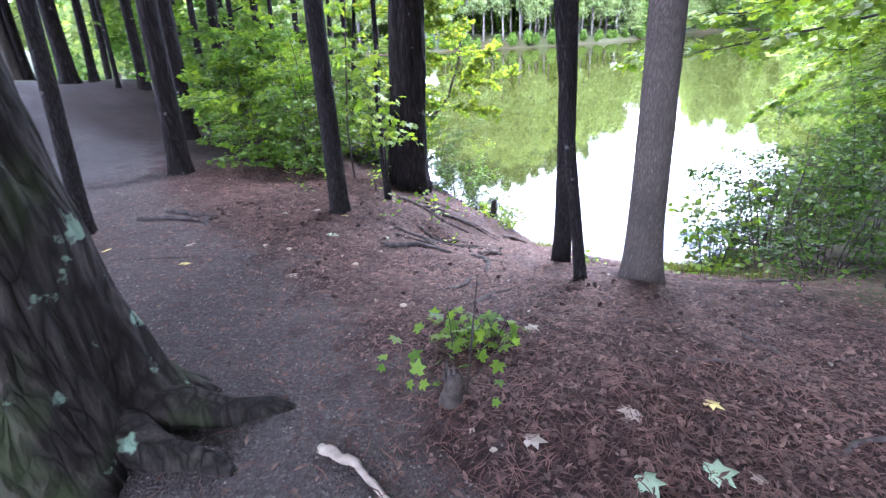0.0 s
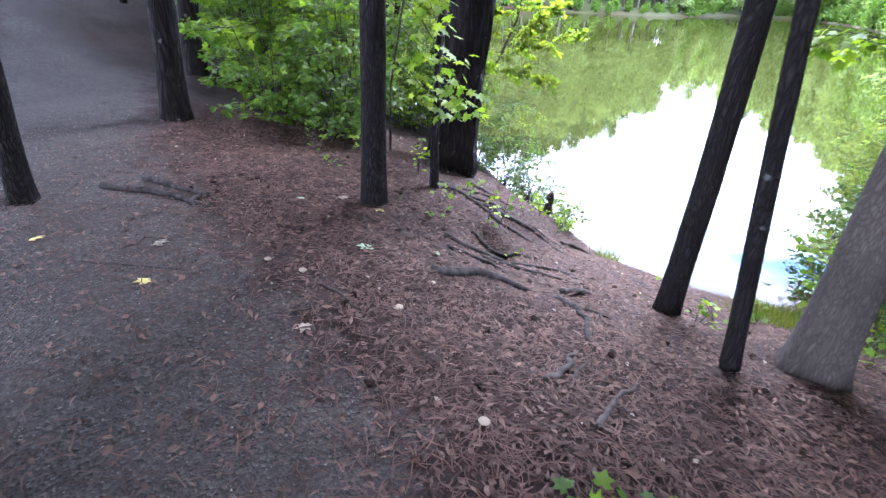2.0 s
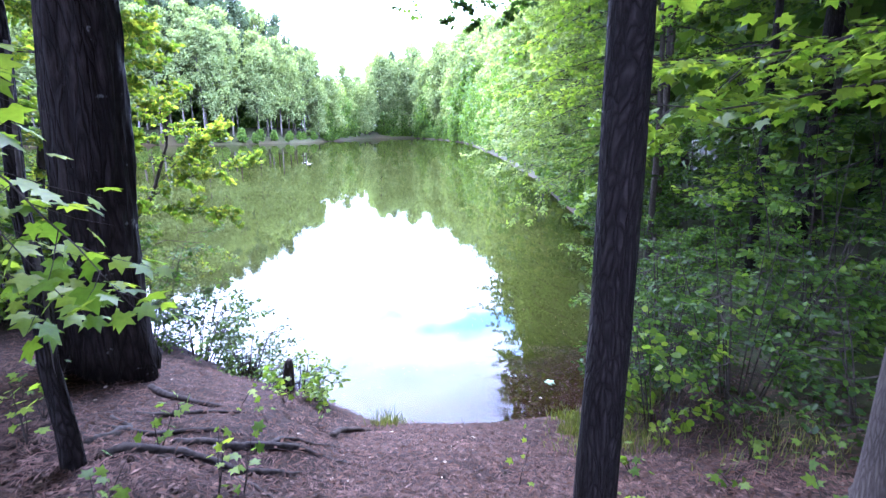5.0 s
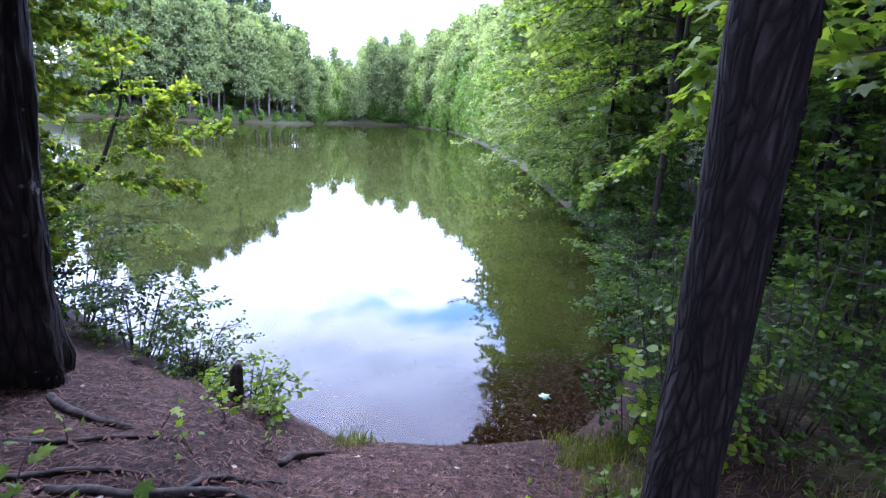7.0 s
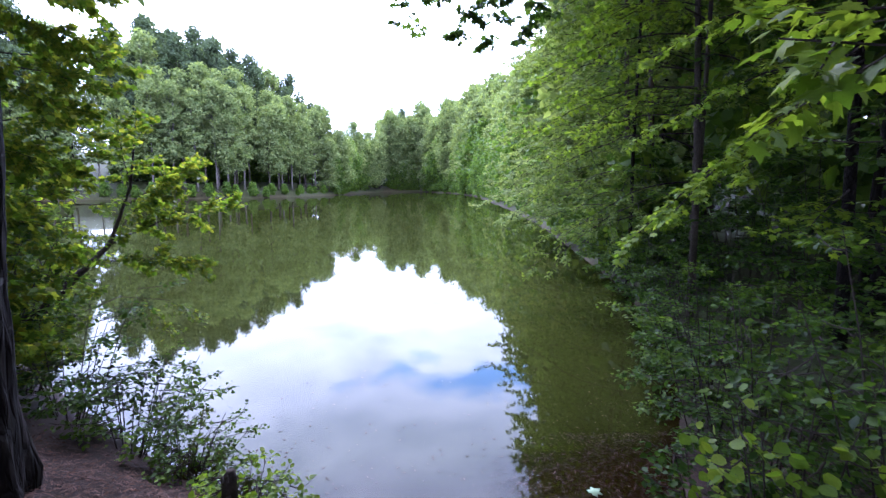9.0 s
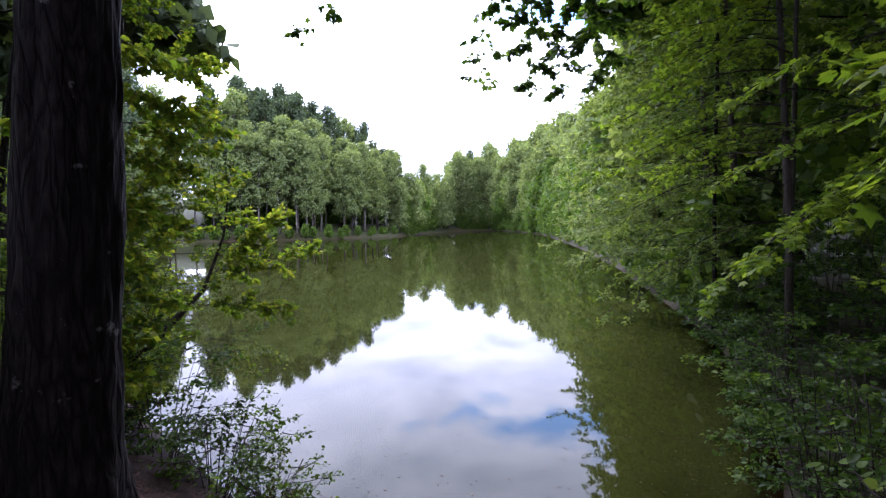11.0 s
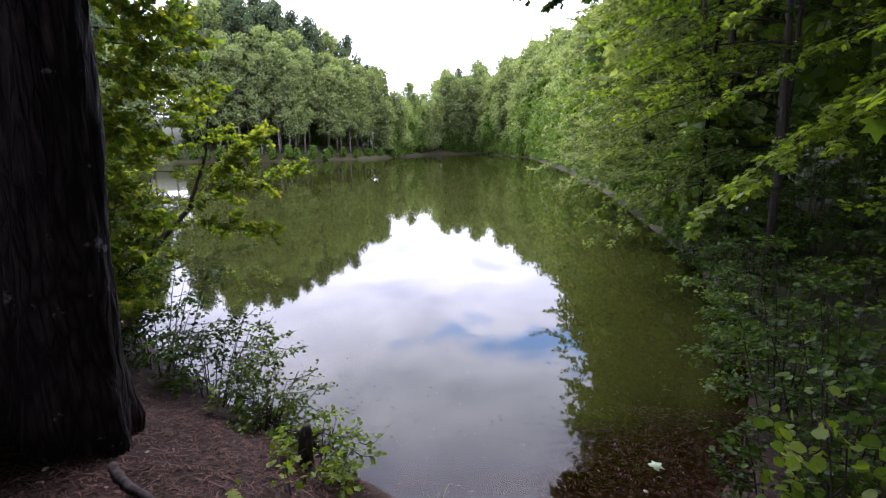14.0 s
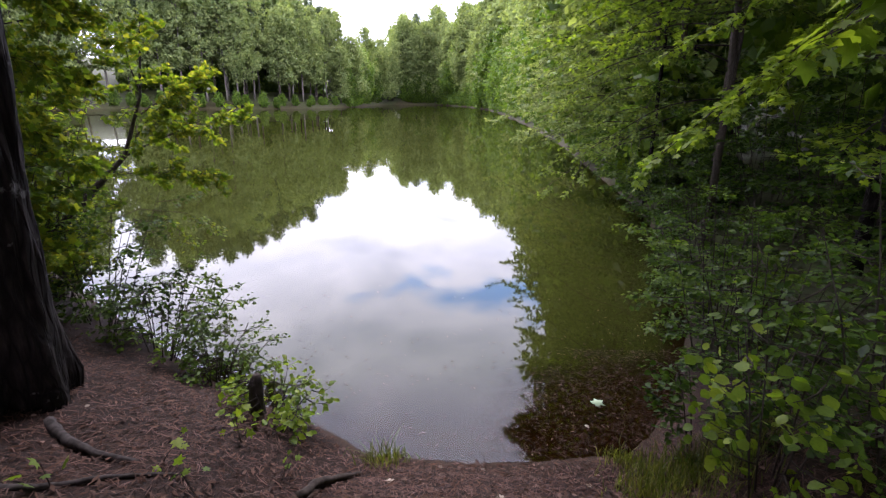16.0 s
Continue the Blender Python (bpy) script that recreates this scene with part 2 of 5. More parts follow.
def ground_material():
    m, n, l, bsdf, out = material("forest_floor")
    co = n.new("ShaderNodeTexCoord")
    pos = co.outputs["Object"]
    trail = n.new("ShaderNodeAttribute"); trail.attribute_name = "trail"
    wet = n.new("ShaderNodeAttribute"); wet.attribute_name = "wet"
    # needle litter: fine streaks in several directions
    streaks = []
    for turn, sc in ((20, 30.0), (80, 34.0), (140, 27.0)):
        mp = n.new("ShaderNodeMapping")
        mp.inputs["Rotation"].default_value = (0, 0, radians(turn))
        mp.inputs["Scale"].default_value = (1.0, 0.14, 1.0)
        l.new(pos, mp.inputs["Vector"])
        streaks.append(noise_tex(n, l, sc * 3, 3.0, mp.outputs[0], 0.6, 0.4).outputs["Fac"])
    mx = streaks[0]
    for s in streaks[1:]:
        f = n.new("ShaderNodeMath"); f.operation = "MAXIMUM"
        l.new(mx, f.inputs[0]); l.new(s, f.inputs[1]); mx = f.outputs[0]
    litter = ramp(n, l, mx, [(0.46, (0.0075, 0.0045, 0.004)), (0.64, (0.033, 0.018, 0.0155)), (0.82, (0.1, 0.06, 0.053))])
    patch = noise_tex(n, l, 1.1, 4.0, pos)
    tone = ramp(n, l, patch.outputs["Fac"], [(0.3, (0.7, 0.66, 0.66)), (0.7, (1.2, 1.15, 1.15))])
    c = mixed(n, l, 1.0, litter.outputs[0], tone.outputs[0], "MULTIPLY")
    # gravel of the trail
    vor = n.new("ShaderNodeTexVoronoi"); vor.inputs["Scale"].default_value = 75.0
    l.new(pos, vor.inputs["Vector"])
    grit = noise_tex(n, l, 160.0, 3.0, pos)
    stone = ramp(n, l, vor.outputs["Color"], [(0.1, (0.024, 0.0205, 0.019)), (0.6, (0.052, 0.045, 0.042)), (0.95, (0.14, 0.124, 0.116))])
    stone2 = mixed(n, l, 0.5, stone.outputs[0], ramp(n, l, grit.outputs["Fac"], [(0.3, (0.02, 0.017, 0.0155)), (0.7, (0.08, 0.069, 0.064))]).outputs[0])
    broad = ramp(n, l, patch.outputs["Fac"], [(0.3, (0.8, 0.78, 0.78)), (0.7, (1.15, 1.15, 1.15))])
    stone2 = mixed(n, l, 1.0, stone2, broad.outputs[0], "MULTIPLY")
    edge = noise_tex(n, l, 5.0, 5.0, pos)
    f = n.new("ShaderNodeMath"); f.operation = "ADD"
    l.new(trail.outputs["Fac"], f.inputs[0])
    g = n.new("ShaderNodeMath"); g.operation = "MULTIPLY_ADD"; g.inputs[1].default_value, g.inputs[2].default_value = 2.0, -1.0
    l.new(edge.outputs["Fac"], g.inputs[0]); l.new(g.outputs[0], f.inputs[1])
    tm = ramp(n, l, f.outputs[0], [(0.3, (0, 0, 0)), (0.75, (0.92, 0.92, 0.92))])
    c = mixed(n, l, tm.outputs[0], c, stone2)
    # dark rotted litter on the bank, its colour lowered further for shade there
    mould_shade = n.new("ShaderNodeAttribute"); mould_shade.attribute_name = "mould_shade"
    dark = ramp(n, l, mx, [(0.46, (0.0045, 0.0026, 0.002)), (0.64, (0.022, 0.011, 0.0078)), (0.82, (0.075, 0.04, 0.028))])
    c = mixed(n, l, mould_shade.outputs["Fac"], c, mixed(n, l, 1.0, dark.outputs[0], tone.outputs[0], "MULTIPLY"))
    # low green growth and dead leaves in the woods farther off
    wood = n.new("ShaderNodeAttribute"); wood.attribute_name = "wood"
    under = ramp(n, l, noise_tex(n, l, 2.5, 6.0, pos, 0.7).outputs["Fac"], [(0.35, (0.018, 0.016, 0.008)), (0.55, (0.03, 0.038, 0.012)), (0.75, (0.055, 0.07, 0.02))])
    c = mixed(n, l, wood.outputs["Fac"], c, under.outputs[0])
    # wet silt and sunken litter at and under the water
    silt = ramp(n, l, mx, [(0.4, (0.014, 0.009, 0.0055)), (0.75, (0.055, 0.033, 0.02))])
    c = mixed(n, l, wet.outputs["Fac"], c, silt.outputs[0])
    l.new(c, bsdf.inputs["Base Color"])
    bsdf.inputs["Roughness"].default_value = 0.85
    bsdf.inputs["Specular IOR Level"].default_value = 0.12
    h = mixed(n, l, tm.outputs[0], mx, vor.outputs["Distance"])
    bump(n, l, bsdf, h, 0.8, 0.012)
    return m


def water_material():
    m, n, l, bsdf, out = material("lake_water")
    co = n.new("ShaderNodeTexCoord")
    depth = n.new("ShaderNodeAttribute"); depth.attribute_name = "depth"
    no = noise_tex(n, l, 0.25, 3.0, co.outputs["Object"])
    c = ramp(n, l, no.outputs["Fac"], [(0.3, (0.018, 0.021, 0.004)), (0.7, (0.0235, 0.0265, 0.0055))])
    mud = n.new("ShaderNodeBsdfDiffuse")
    l.new(c.outputs[0], mud.inputs["Color"])
    clear = n.new("ShaderNodeBsdfTransparent")
    clear.inputs["Color"].default_value = (0.46, 0.37, 0.24, 1)
    body = n.new("ShaderNodeMixShader")
    l.new(depth.outputs["Fac"], body.inputs[0])
    l.new(clear.outputs[0], body.inputs[1]); l.new(mud.outputs[0], body.inputs[2])
    gloss = n.new("ShaderNodeBsdfGlossy"); gloss.inputs["Roughness"].default_value = 0.025
    fr = n.new("ShaderNodeFresnel"); fr.inputs["IOR"].default_value = 1.34
    mx = n.new("ShaderNodeMixShader")
    l.new(fr.outputs[0], mx.inputs[0]); l.new(body.outputs[0], mx.inputs[1]); l.new(gloss.outputs[0], mx.inputs[2])
    l.new(mx.outputs[0], out.inputs["Surface"])
    return m


# ---- mesh helpers ----
def mesh_np(name, verts, face_sets, smooth=False):
    me = bpy.data.meshes.new(name)
    verts = np.asarray(verts, np.float32).reshape(-1, 3)
    sets = [np.asarray(f, np.int32) for f in face_sets if len(f)]
    loops = np.concatenate([f.ravel() for f in sets])
    counts = np.concatenate([np.full(len(f), f.shape[1], np.int32) for f in sets])
    starts = np.concatenate([[0], np.cumsum(counts)[:-1]]).astype(np.int32)
    me.vertices.add(len(verts)); me.vertices.foreach_set("co", verts.ravel())
    me.loops.add(len(loops)); me.loops.foreach_set("vertex_index", loops)
    me.polygons.add(len(counts)); me.polygons.foreach_set("loop_start", starts)
    if smooth:
        me.polygons.foreach_set("use_smooth", np.ones(len(counts), bool))
    me.update(calc_edges=True)
    return me


class Geo:
    """Collects vertices and faces of one mesh."""
    def __init__(self):
        self.v, self.f, self.n = [], {}, 0

    def add(self, verts, faces):
        for k, arr in faces.items():
            if len(arr):
                self.f.setdefault(k, []).append(np.asarray(arr, np.int64) + self.n)
        self.v.append(np.asarray(verts, float).reshape(-1, 3))
        self.n += len(self.v[-1])

    def mesh(self, name, smooth=False):
        return mesh_np(name, np.concatenate(self.v), [np.concatenate(a) for a in self.f.values()], smooth)


def part(name, data, mat, parent, label=""):
    """Links a mesh as one part under a thing or a part."""
    data.materials.clear(); data.materials.append(mat)
    ob = new(name, data)
    ob.parent = parent
    return tagged(ob, label=label)


def thing(name, label, category, place=(0, 0, 0), group="", kind="", turn=0.0):
    ob = new(name)
    ob.empty_display_size = 0.1
    ob.location = place
    ob.rotation_euler = (0, 0, turn)
    return tagged(ob, label, category, group, kind)


def single(name, data, mat, label, category, place=(0, 0, 0), group="", kind=""):
    data.materials.clear(); data.materials.append(mat)
    ob = new(name, data)
    ob.location = place
    return tagged(ob, label, category, group, kind)


def tube(points, radii, segs=8, rough=0.0, rng=None, cap=True):
    pts = np.asarray(points, float); n = len(pts)
    tan = np.gradient(pts, axis=0)
    tan /= np.linalg.norm(tan, axis=1)[:, None] + 1e-9
    ref = np.array([0.0, 0, 1]) if abs(tan[0][2]) < 0.9 else np.array([1.0, 0, 0])
    a = np.cross(tan, ref); a /= np.linalg.norm(a, axis=1)[:, None] + 1e-9
    b = np.cross(tan, a)
    th = np.arange(segs) / segs * 2 * np.pi
    r = np.asarray(radii, float)[:, None] * np.ones(segs)
    if rough and rng is not None:
        r = r * (1 + rough * rng.uniform(-1, 1, r.shape))
    v = pts[:, None, :] + (a[:, None, :] * np.cos(th)[None, :, None] + b[:, None, :] * np.sin(th)[None, :, None]) * r[:, :, None]
    i = np.arange(n - 1)[:, None] * segs; j = np.arange(segs)[None, :]; k = (j + 1) % segs
    q = np.stack([i + j, i + k, i + segs + k, i + segs + j], -1).reshape(-1, 4)
    faces = {4: q}
    if cap:
        faces[segs] = np.stack([np.arange(segs)[::-1], np.arange(segs) + (n - 1) * segs]) if segs != 4 else q[:0]
    return v.reshape(-1, 3), faces


def bend(a, b, n, sag, rng, wander=0.0):
    t = np.linspace(0, 1, n)[:, None]
    p = np.asarray(a, float) * (1 - t) + np.asarray(b, float) * t
    p[:, 2] += -sag * 4 * (t[:, 0] * (1 - t[:, 0]))
    if wander:
        w = np.cumsum(rng.normal(0, wander, (n, 3)), 0)
        w -= t * w[-1]
        p += w
    return p


OVAL = (np.array([(0, 0, 0), (0.34, 0.42, 0.07), (0.22, 0.8, 0.05), (0, 1.0, -0.05), (-0.22, 0.8, 0.05), (-0.34, 0.42, 0.07)]), {4: np.array([(0, 1, 2, 3), (0, 3, 4, 5)])})
MAPLE = (np.array([(0, 0.12, 0), (0.16, 0.0, 0), (0.46, 0.16, -0.04), (0.28, 0.32, 0.02), (0.52, 0.62, -0.05), (0.2, 0.62, 0.02), (0, 1.0, -0.06), (-0.2, 0.62, 0.02), (-0.52, 0.62, -0.05), (-0.28, 0.32, 0.02), (-0.46, 0.16, -0.04), (-0.16, 0.0, 0)]), {4: np.array([(0, 1, 2, 3), (0, 3, 4, 5), (0, 5, 6, 7), (0, 7, 8, 9), (0, 9, 10, 11)])})
ROUND = (np.array([(0, 0, 0), (0.4, 0.15, 0.05), (0.5, 0.55, 0.04), (0.2, 0.9, 0.0), (0, 1.0, -0.03), (-0.2, 0.9, 0.0), (-0.5, 0.55, 0.04), (-0.4, 0.15, 0.05)]), {4: np.array([(0, 1, 2, 3), (0, 3, 4, 5), (0, 5, 6, 7)])})
CLUMP = (np.array([(-0.3, 0, 0), (0.42, 0.3, 0.1), (0.1, 1.0, -0.05), (-0.5, 0.55, 0.08)]), {4: np.array([(0, 1, 2, 3)])})
SLIM = (np.array([(0, 0, 0), (0.14, 0.45, 0.03), (0, 1.0, -0.05), (-0.14, 0.45, 0.03)]), {4: np.array([(0, 1, 2, 3)])})


def scatter(pos, heading, normal, size, shape):
    """Leaves of one shape: base points, the ways they point, their normals and lengths."""
    tv, tf = shape
    pos = np.asarray(pos, float); size = np.asarray(size, float)
    y = heading / (np.linalg.norm(heading, axis=1)[:, None] + 1e-9)
    x = np.cross(y, normal); x /= np.linalg.norm(x, axis=1)[:, None] + 1e-9
    z = np.cross(x, y)
    v = pos[:, None, :] + size[:, None, None] * (tv[None, :, 0:1] * x[:, None, :] + tv[None, :, 1:2] * y[:, None, :] + tv[None, :, 2:3] * z[:, None, :])
    off = (np.arange(len(pos)) * len(tv))[:, None, None]
    return v.reshape(-1, 3), {k: (f[None] + off).reshape(-1, k) for k, f in tf.items()}


def rand_dirs(rng, n):
    d = rng.normal(size=(n, 3))
    return d / np.linalg.norm(d, axis=1)[:, None]


def spray(wood, leaf, rng, start, end, sag, width, count, size, shape, r0=0.012, twigs=10, flat=0.35, tier=1.0):
    """A bough with side twigs in one flat layer, and the leaves along them."""
    start, end = np.asarray(start, float), np.asarray(end, float)
    axis = bend(start, end, 9, sag, rng, 0.02 * np.linalg.norm(end - start) / 3)
    wood.add(*tube(axis, np.linspace(r0, r0 * 0.25, 9), 5))
    way = (end - start) / np.linalg.norm(end - start)
    side = np.cross(way, (0, 0, 1.0)); side /= np.linalg.norm(side) + 1e-9
    ends = []
    for k in range(twigs):
        t = 0.18 + 0.8 * (k + rng.uniform(0, 0.6)) / twigs
        p = axis[0] * 0 + np.array([np.interp(t * 8, np.arange(9), axis[:, c]) for c in range(3)])
        s = (-1) ** k
        ln = width * (1.05 - 0.75 * abs(t - 0.35)) * rng.uniform(0.5, 1.0)
        q = p + (side * s * 0.85 + way * 0.55) * ln + np.array([0, 0, rng.uniform(-0.4, 0.28) * ln * tier])
        tw = bend(p, q, 3, 0.04 * ln, rng, 0.015 * ln)
        wood.add(*tube(tw, np.linspace(r0 * 0.4, r0 * 0.12, 3), 3, cap=False))
        ends.append(tw)
    ends.append(axis[3:])
    per = max(1, count // len(ends))
    for tw in ends:
        n = per
        t = rng.uniform(0.08, 1.0, n) * (len(tw) - 1)
        p = np.stack([np.interp(t, np.arange(len(tw)), tw[:, c]) for c in range(3)], 1)
        h = rand_dirs(rng, n); h[:, 2] *= 0.35; h += (tw[-1] - tw[0]) / (np.linalg.norm(tw[-1] - tw[0]) + 1e-6) * 0.7
        h[:, 2] -= 0.25
        nrm = rand_dirs(rng, n) * flat * 1.6; nrm[:, 2] += 1.0
        p += rng.normal(0, 0.02, p.shape) + h * size * 0.25
        leaf.add(*scatter(p, h, nrm, size * rng.uniform(0.6, 1.2, n), shape))


def blob_crown(rng, blobs, count, size, shape=CLUMP, up=0.5, shell=0.55):
    """A crown of many leaf clumps spread through uneven blobs."""
    g = Geo()
    vol = np.array([b[1][0] * b[1][1] + b[1][0] * b[1][2] for b in blobs]); vol = vol / vol.sum()
    for (c, r), w in zip(blobs, vol):
        n = max(8, int(count * w))
        d = rand_dirs(rng, n)
        k = shell + (1 - shell) * rng.uniform(0, 1, n) ** 0.6
        k *= 1 + 0.22 * np.sin(d[:, 0] * 5 + c[0] * 3) * np.cos(d[:, 2] * 4 + c[1] * 2)
        p = np.asarray(c) + d * np.asarray(r) * k[:, None]
        nrm = d * 0.8 + rand_dirs(rng, n) * 0.7; nrm[:, 2] += up
        h = rand_dirs(rng, n); h[:, 2] -= 0.3; h += d * 0.5
        g.add(*scatter(p, h, nrm, size * rng.uniform(0.55, 1.3, n), shape))
    return g


# ---- ground ----
LAKE = [(-3.7, 5.4), (-2.4, 4.42), (-1.25, 3.72), (-0.6, 3.36), (0.0, 3.32), (0.6, 3.33), (1.4, 3.4), (2.2, 4.1), (3.0, 5.7), (3.9, 7.9), (4.9, 12.3), (7, 30), (9, 60), (10.5, 126), (6, 170), (-5, 205), (-17, 200), (-24, 165), (-23, 141), (-30, 112), (-38, 98), (-60, 88), (-85, 60), (-60, 25), (-30, 15), (-12, 10), (-6, 7.2)]
TRAIL = [(4.5, -5.6), (1.9, -4.2), (0.2, -3.2), (-0.7, -2.65), (-1.9, -2.35), (-2.9, -2.1), (-4.2, -1.7), (-5.9, -0.9), (-9.0, 0.9), (-12.0, 1.7), (-17, 1.4), (-28, -2)]


def line_distance(x, y, pts):
    d = np.full(x.shape, 1e9)
    for (ax, ay), (bx, by) in zip(pts, pts[1:]):
        ex, ey = bx - ax, by - ay
        k = np.clip(((x - ax) * ex + (y - ay) * ey) / (ex * ex + ey * ey), 0, 1)
        d = np.minimum(d, np.hypot(x - ax - k * ex, y - ay - k * ey))
    return d


def lake_distance(x, y):
    """Metres from the shore, negative on the water."""
    inside = np.zeros(x.shape, bool)
    for (ax, ay), (bx, by) in zip(LAKE, LAKE[1:] + LAKE[:1]):
        cross = (ay > y) != (by > y)
        inside ^= cross & (x < (bx - ax) * (y - ay) / ((by - ay) if by != ay else 1e-9) + ax)
    d = line_distance(x, y, LAKE + LAKE[:1])
    return np.where(inside, -d, d)


def ease(a, b, v):
    k = np.clip((v - a) / (b - a), 0, 1)
    return k * k * (3 - 2 * k)


WAVES = [(np.random.RandomState(7 + i).uniform(0, 6.28), np.random.RandomState(70 + i).uniform(0, 6.28), 0.9 * 1.55 ** i) for i in range(12)]


def rough(x, y, low=0, high=12):
    z = np.zeros(np.shape(x))
    for a, p, f in WAVES[low:high]:
        z = z + np.sin((x * math.cos(a) + y * math.sin(a)) * f * 2.2 + p + 1.3 * np.sin((y * math.cos(a) - x * math.sin(a)) * f * 1.1 + 2 * p)) / f
    return z


def ground_z(x, y):
    x, y = np.asarray(x, float), np.asarray(y, float)
    d = lake_distance(x, y)
    mid = np.interp(d, [-30, -6, -3, -1.5, -.4, 0, .4, 2.65, 3.3, 3.7, 4.9, 6, 40, 200], [-4, -2.2, -1.0, -.28, -.07, 0, .14, 1.07, 1.3, 1.45, 1.66, 1.72, 2.6, 7])
    left = np.interp(d, [-30, -6, -3, -1.5, -.3, 0, .3, .8, 1.36, 1.75, 2.12, 2.5, 2.9, 3.6, 4.9, 6, 40, 200], [-4, -2.2, -1.2, -.6, -.2, .02, .24, .53, .81, .96, 1.1, 1.36, 1.46, 1.52, 1.70, 1.74, 2.6, 7])
    right = np.interp(d, [-30, -6, -3, -1.5, -.4, 0, .4, 1.2, 3, 6, 40, 200], [-4, -2.4, -1.6, -.9, -.25, .05, .3, .6, 1.25, 1.7, 2.8, 7])
    far = np.interp(d, [-30, -6, -2, 0, .6, 3, 10, 60, 300], [-4, -2, -.6, .05, .5, 1.0, 2.2, 9, 26])
    wl, wr = 1 - ease(-1.5, -.5, x), ease(1.6, 2.6, x)
    z = mid * (1 - wl) * (1 - wr) + left * wl + right * wr
    # shallow shelf of sunken litter off the beach
    shelf = np.interp(d, [-2.2, -1.55, -1.2, -.4, 0], [-1.3, -.32, -.12, -.06, 0])
    ws = ease(0.3, 0.9, x) * (1 - ease(4.5, 5.0, y)) * (d < 0)
    z = z * (1 - ws) + np.where(d > -2.2, np.maximum(z, shelf), z) * ws
    z = z + 0.75 * ease(6.5, 12, -x) * ease(2, 6, d)
    wf = ease(14, 26, np.hypot(x, y))
    z = z * (1 - wf) + (far + 0.8 * ease(3, 12, d)) * wf
    on_trail = 1 - ease(0.7, 1.4, line_distance(x, y, TRAIL))
    z = z + rough(x, y, 0, 9) * 0.022 * (1 - 0.6 * on_trail) * ease(-0.3, 0.4, d)
    # worn hollow under the exposed roots
    z = z - 0.13 * np.exp(-((x + 0.78) ** 2 / 0.03 + (y - 0.62) ** 2 / 0.05))
    return z


def gz(x, y):
    return float(ground_z(np.array([x], float), np.array([y], float))[0])


def mould_shade_share(x, y):
    """Share of dark humus, with the bank's shade in its colour, in place of fresh needles: most under the big pine."""
    d = lake_distance(x, y)
    bank = (1 - ease(1.6, 3.0, d)) * (0.45 + 0.55 * ease(0.1, 1.1, -x))
    return np.clip(np.maximum(bank, 0.9 * ease(2.3, 3.6, -x) * ease(0.2, 1.2, y)) + 0.14 * rough(x, y, 2, 8), 0, 1)


def axis_steps(near_a, near_b, step, reach):
    a = list(np.arange(near_a, near_b + 1e-6, step))
    s, v = step, near_b
    while v < reach:
        s *= 1.13; v += s; a.append(v)
    s, v = step, near_a
    while v > -reach:
        s *= 1.13; v -= s; a.insert(0, v)
    return np.array(a)


def build_ground():
    xs, ys = axis_steps(-5.2, 3.8, 0.052, 900), axis_steps(-4.2, 5.0, 0.052, 900)
    X, Y = np.meshgrid(xs, ys)
    Z = ground_z(X, Y)
    near = (np.abs(X) < 8) & (np.abs(Y) < 8)
    d = lake_distance(X, Y)
    Z = Z + np.where(near & (d > -0.1), rough(X, Y, 7, 12) * 0.035, 0)
    nx, ny = len(xs), len(ys)
    i = np.arange(ny - 1)[:, None] * nx; j = np.arange(nx - 1)[None, :]
    q = np.stack([i + j, i + j + 1, i + nx + j + 1, i + nx + j], -1).reshape(-1, 4)
    me = mesh_np("ground", np.stack([X, Y, Z], -1), [q], True)
    tr = me.attributes.new("trail", "FLOAT", "POINT")
    tr.data.foreach_set("value", (1 - ease(0.5, 1.75, line_distance(X, Y, TRAIL))).astype(np.float32).ravel())
    we = me.attributes.new("wet", "FLOAT", "POINT")
    we.data.foreach_set("value", (1 - ease(-0.05, 0.12, Z)).astype(np.float32).ravel())
    mo = me.attributes.new("mould_shade", "FLOAT", "POINT")
    mo.data.foreach_set("value", mould_shade_share(X, Y).astype(np.float32).ravel())
    wo = me.attributes.new("wood", "FLOAT", "POINT")
    far_off = np.maximum(ease(9, 16, np.hypot(X, Y)), ease(1.7, 2.8, X - 0.12 * Y) * ease(0.2, 1.6, Y + 0.4)) * ease(1.2, 2.2, line_distance(X, Y, TRAIL))
    wo.data.foreach_set("value", far_off.astype(np.float32).ravel())
    single("ground", me, ground_material(), "forest floor of reddish pine needles with a grey gravel trail", "ground", kind="structure")


def build_water():
    xs, ys = axis_steps(-4.5, 4.5, 0.12, 260), axis_steps(2.5, 9.0, 0.12, 260)
    X, Y = np.meshgrid(xs, ys)
    nx, ny = len(xs), len(ys)
    i = np.arange(ny - 1)[:, None] * nx; j = np.arange(nx - 1)[None, :]
    q = np.stack([i + j, i + j + 1, i + nx + j + 1, i + nx + j], -1).reshape(-1, 4)
    d = lake_distance(X, Y).ravel()
    keep = (d[q] < 0.9).any(1)
    me = mesh_np("lake_water", np.stack([X, Y, np.zeros_like(X)], -1), [q[keep]], True)
    de = me.attributes.new("depth", "FLOAT", "POINT")
    de.data.foreach_set("value", ease(0.02, 0.3, -ground_z(X, Y)).astype(np.float32).ravel())
    single("water", me, water_material(), "still murky green lake water mirroring trees and clouds", "water", kind="structure")


build_ground()
build_water()

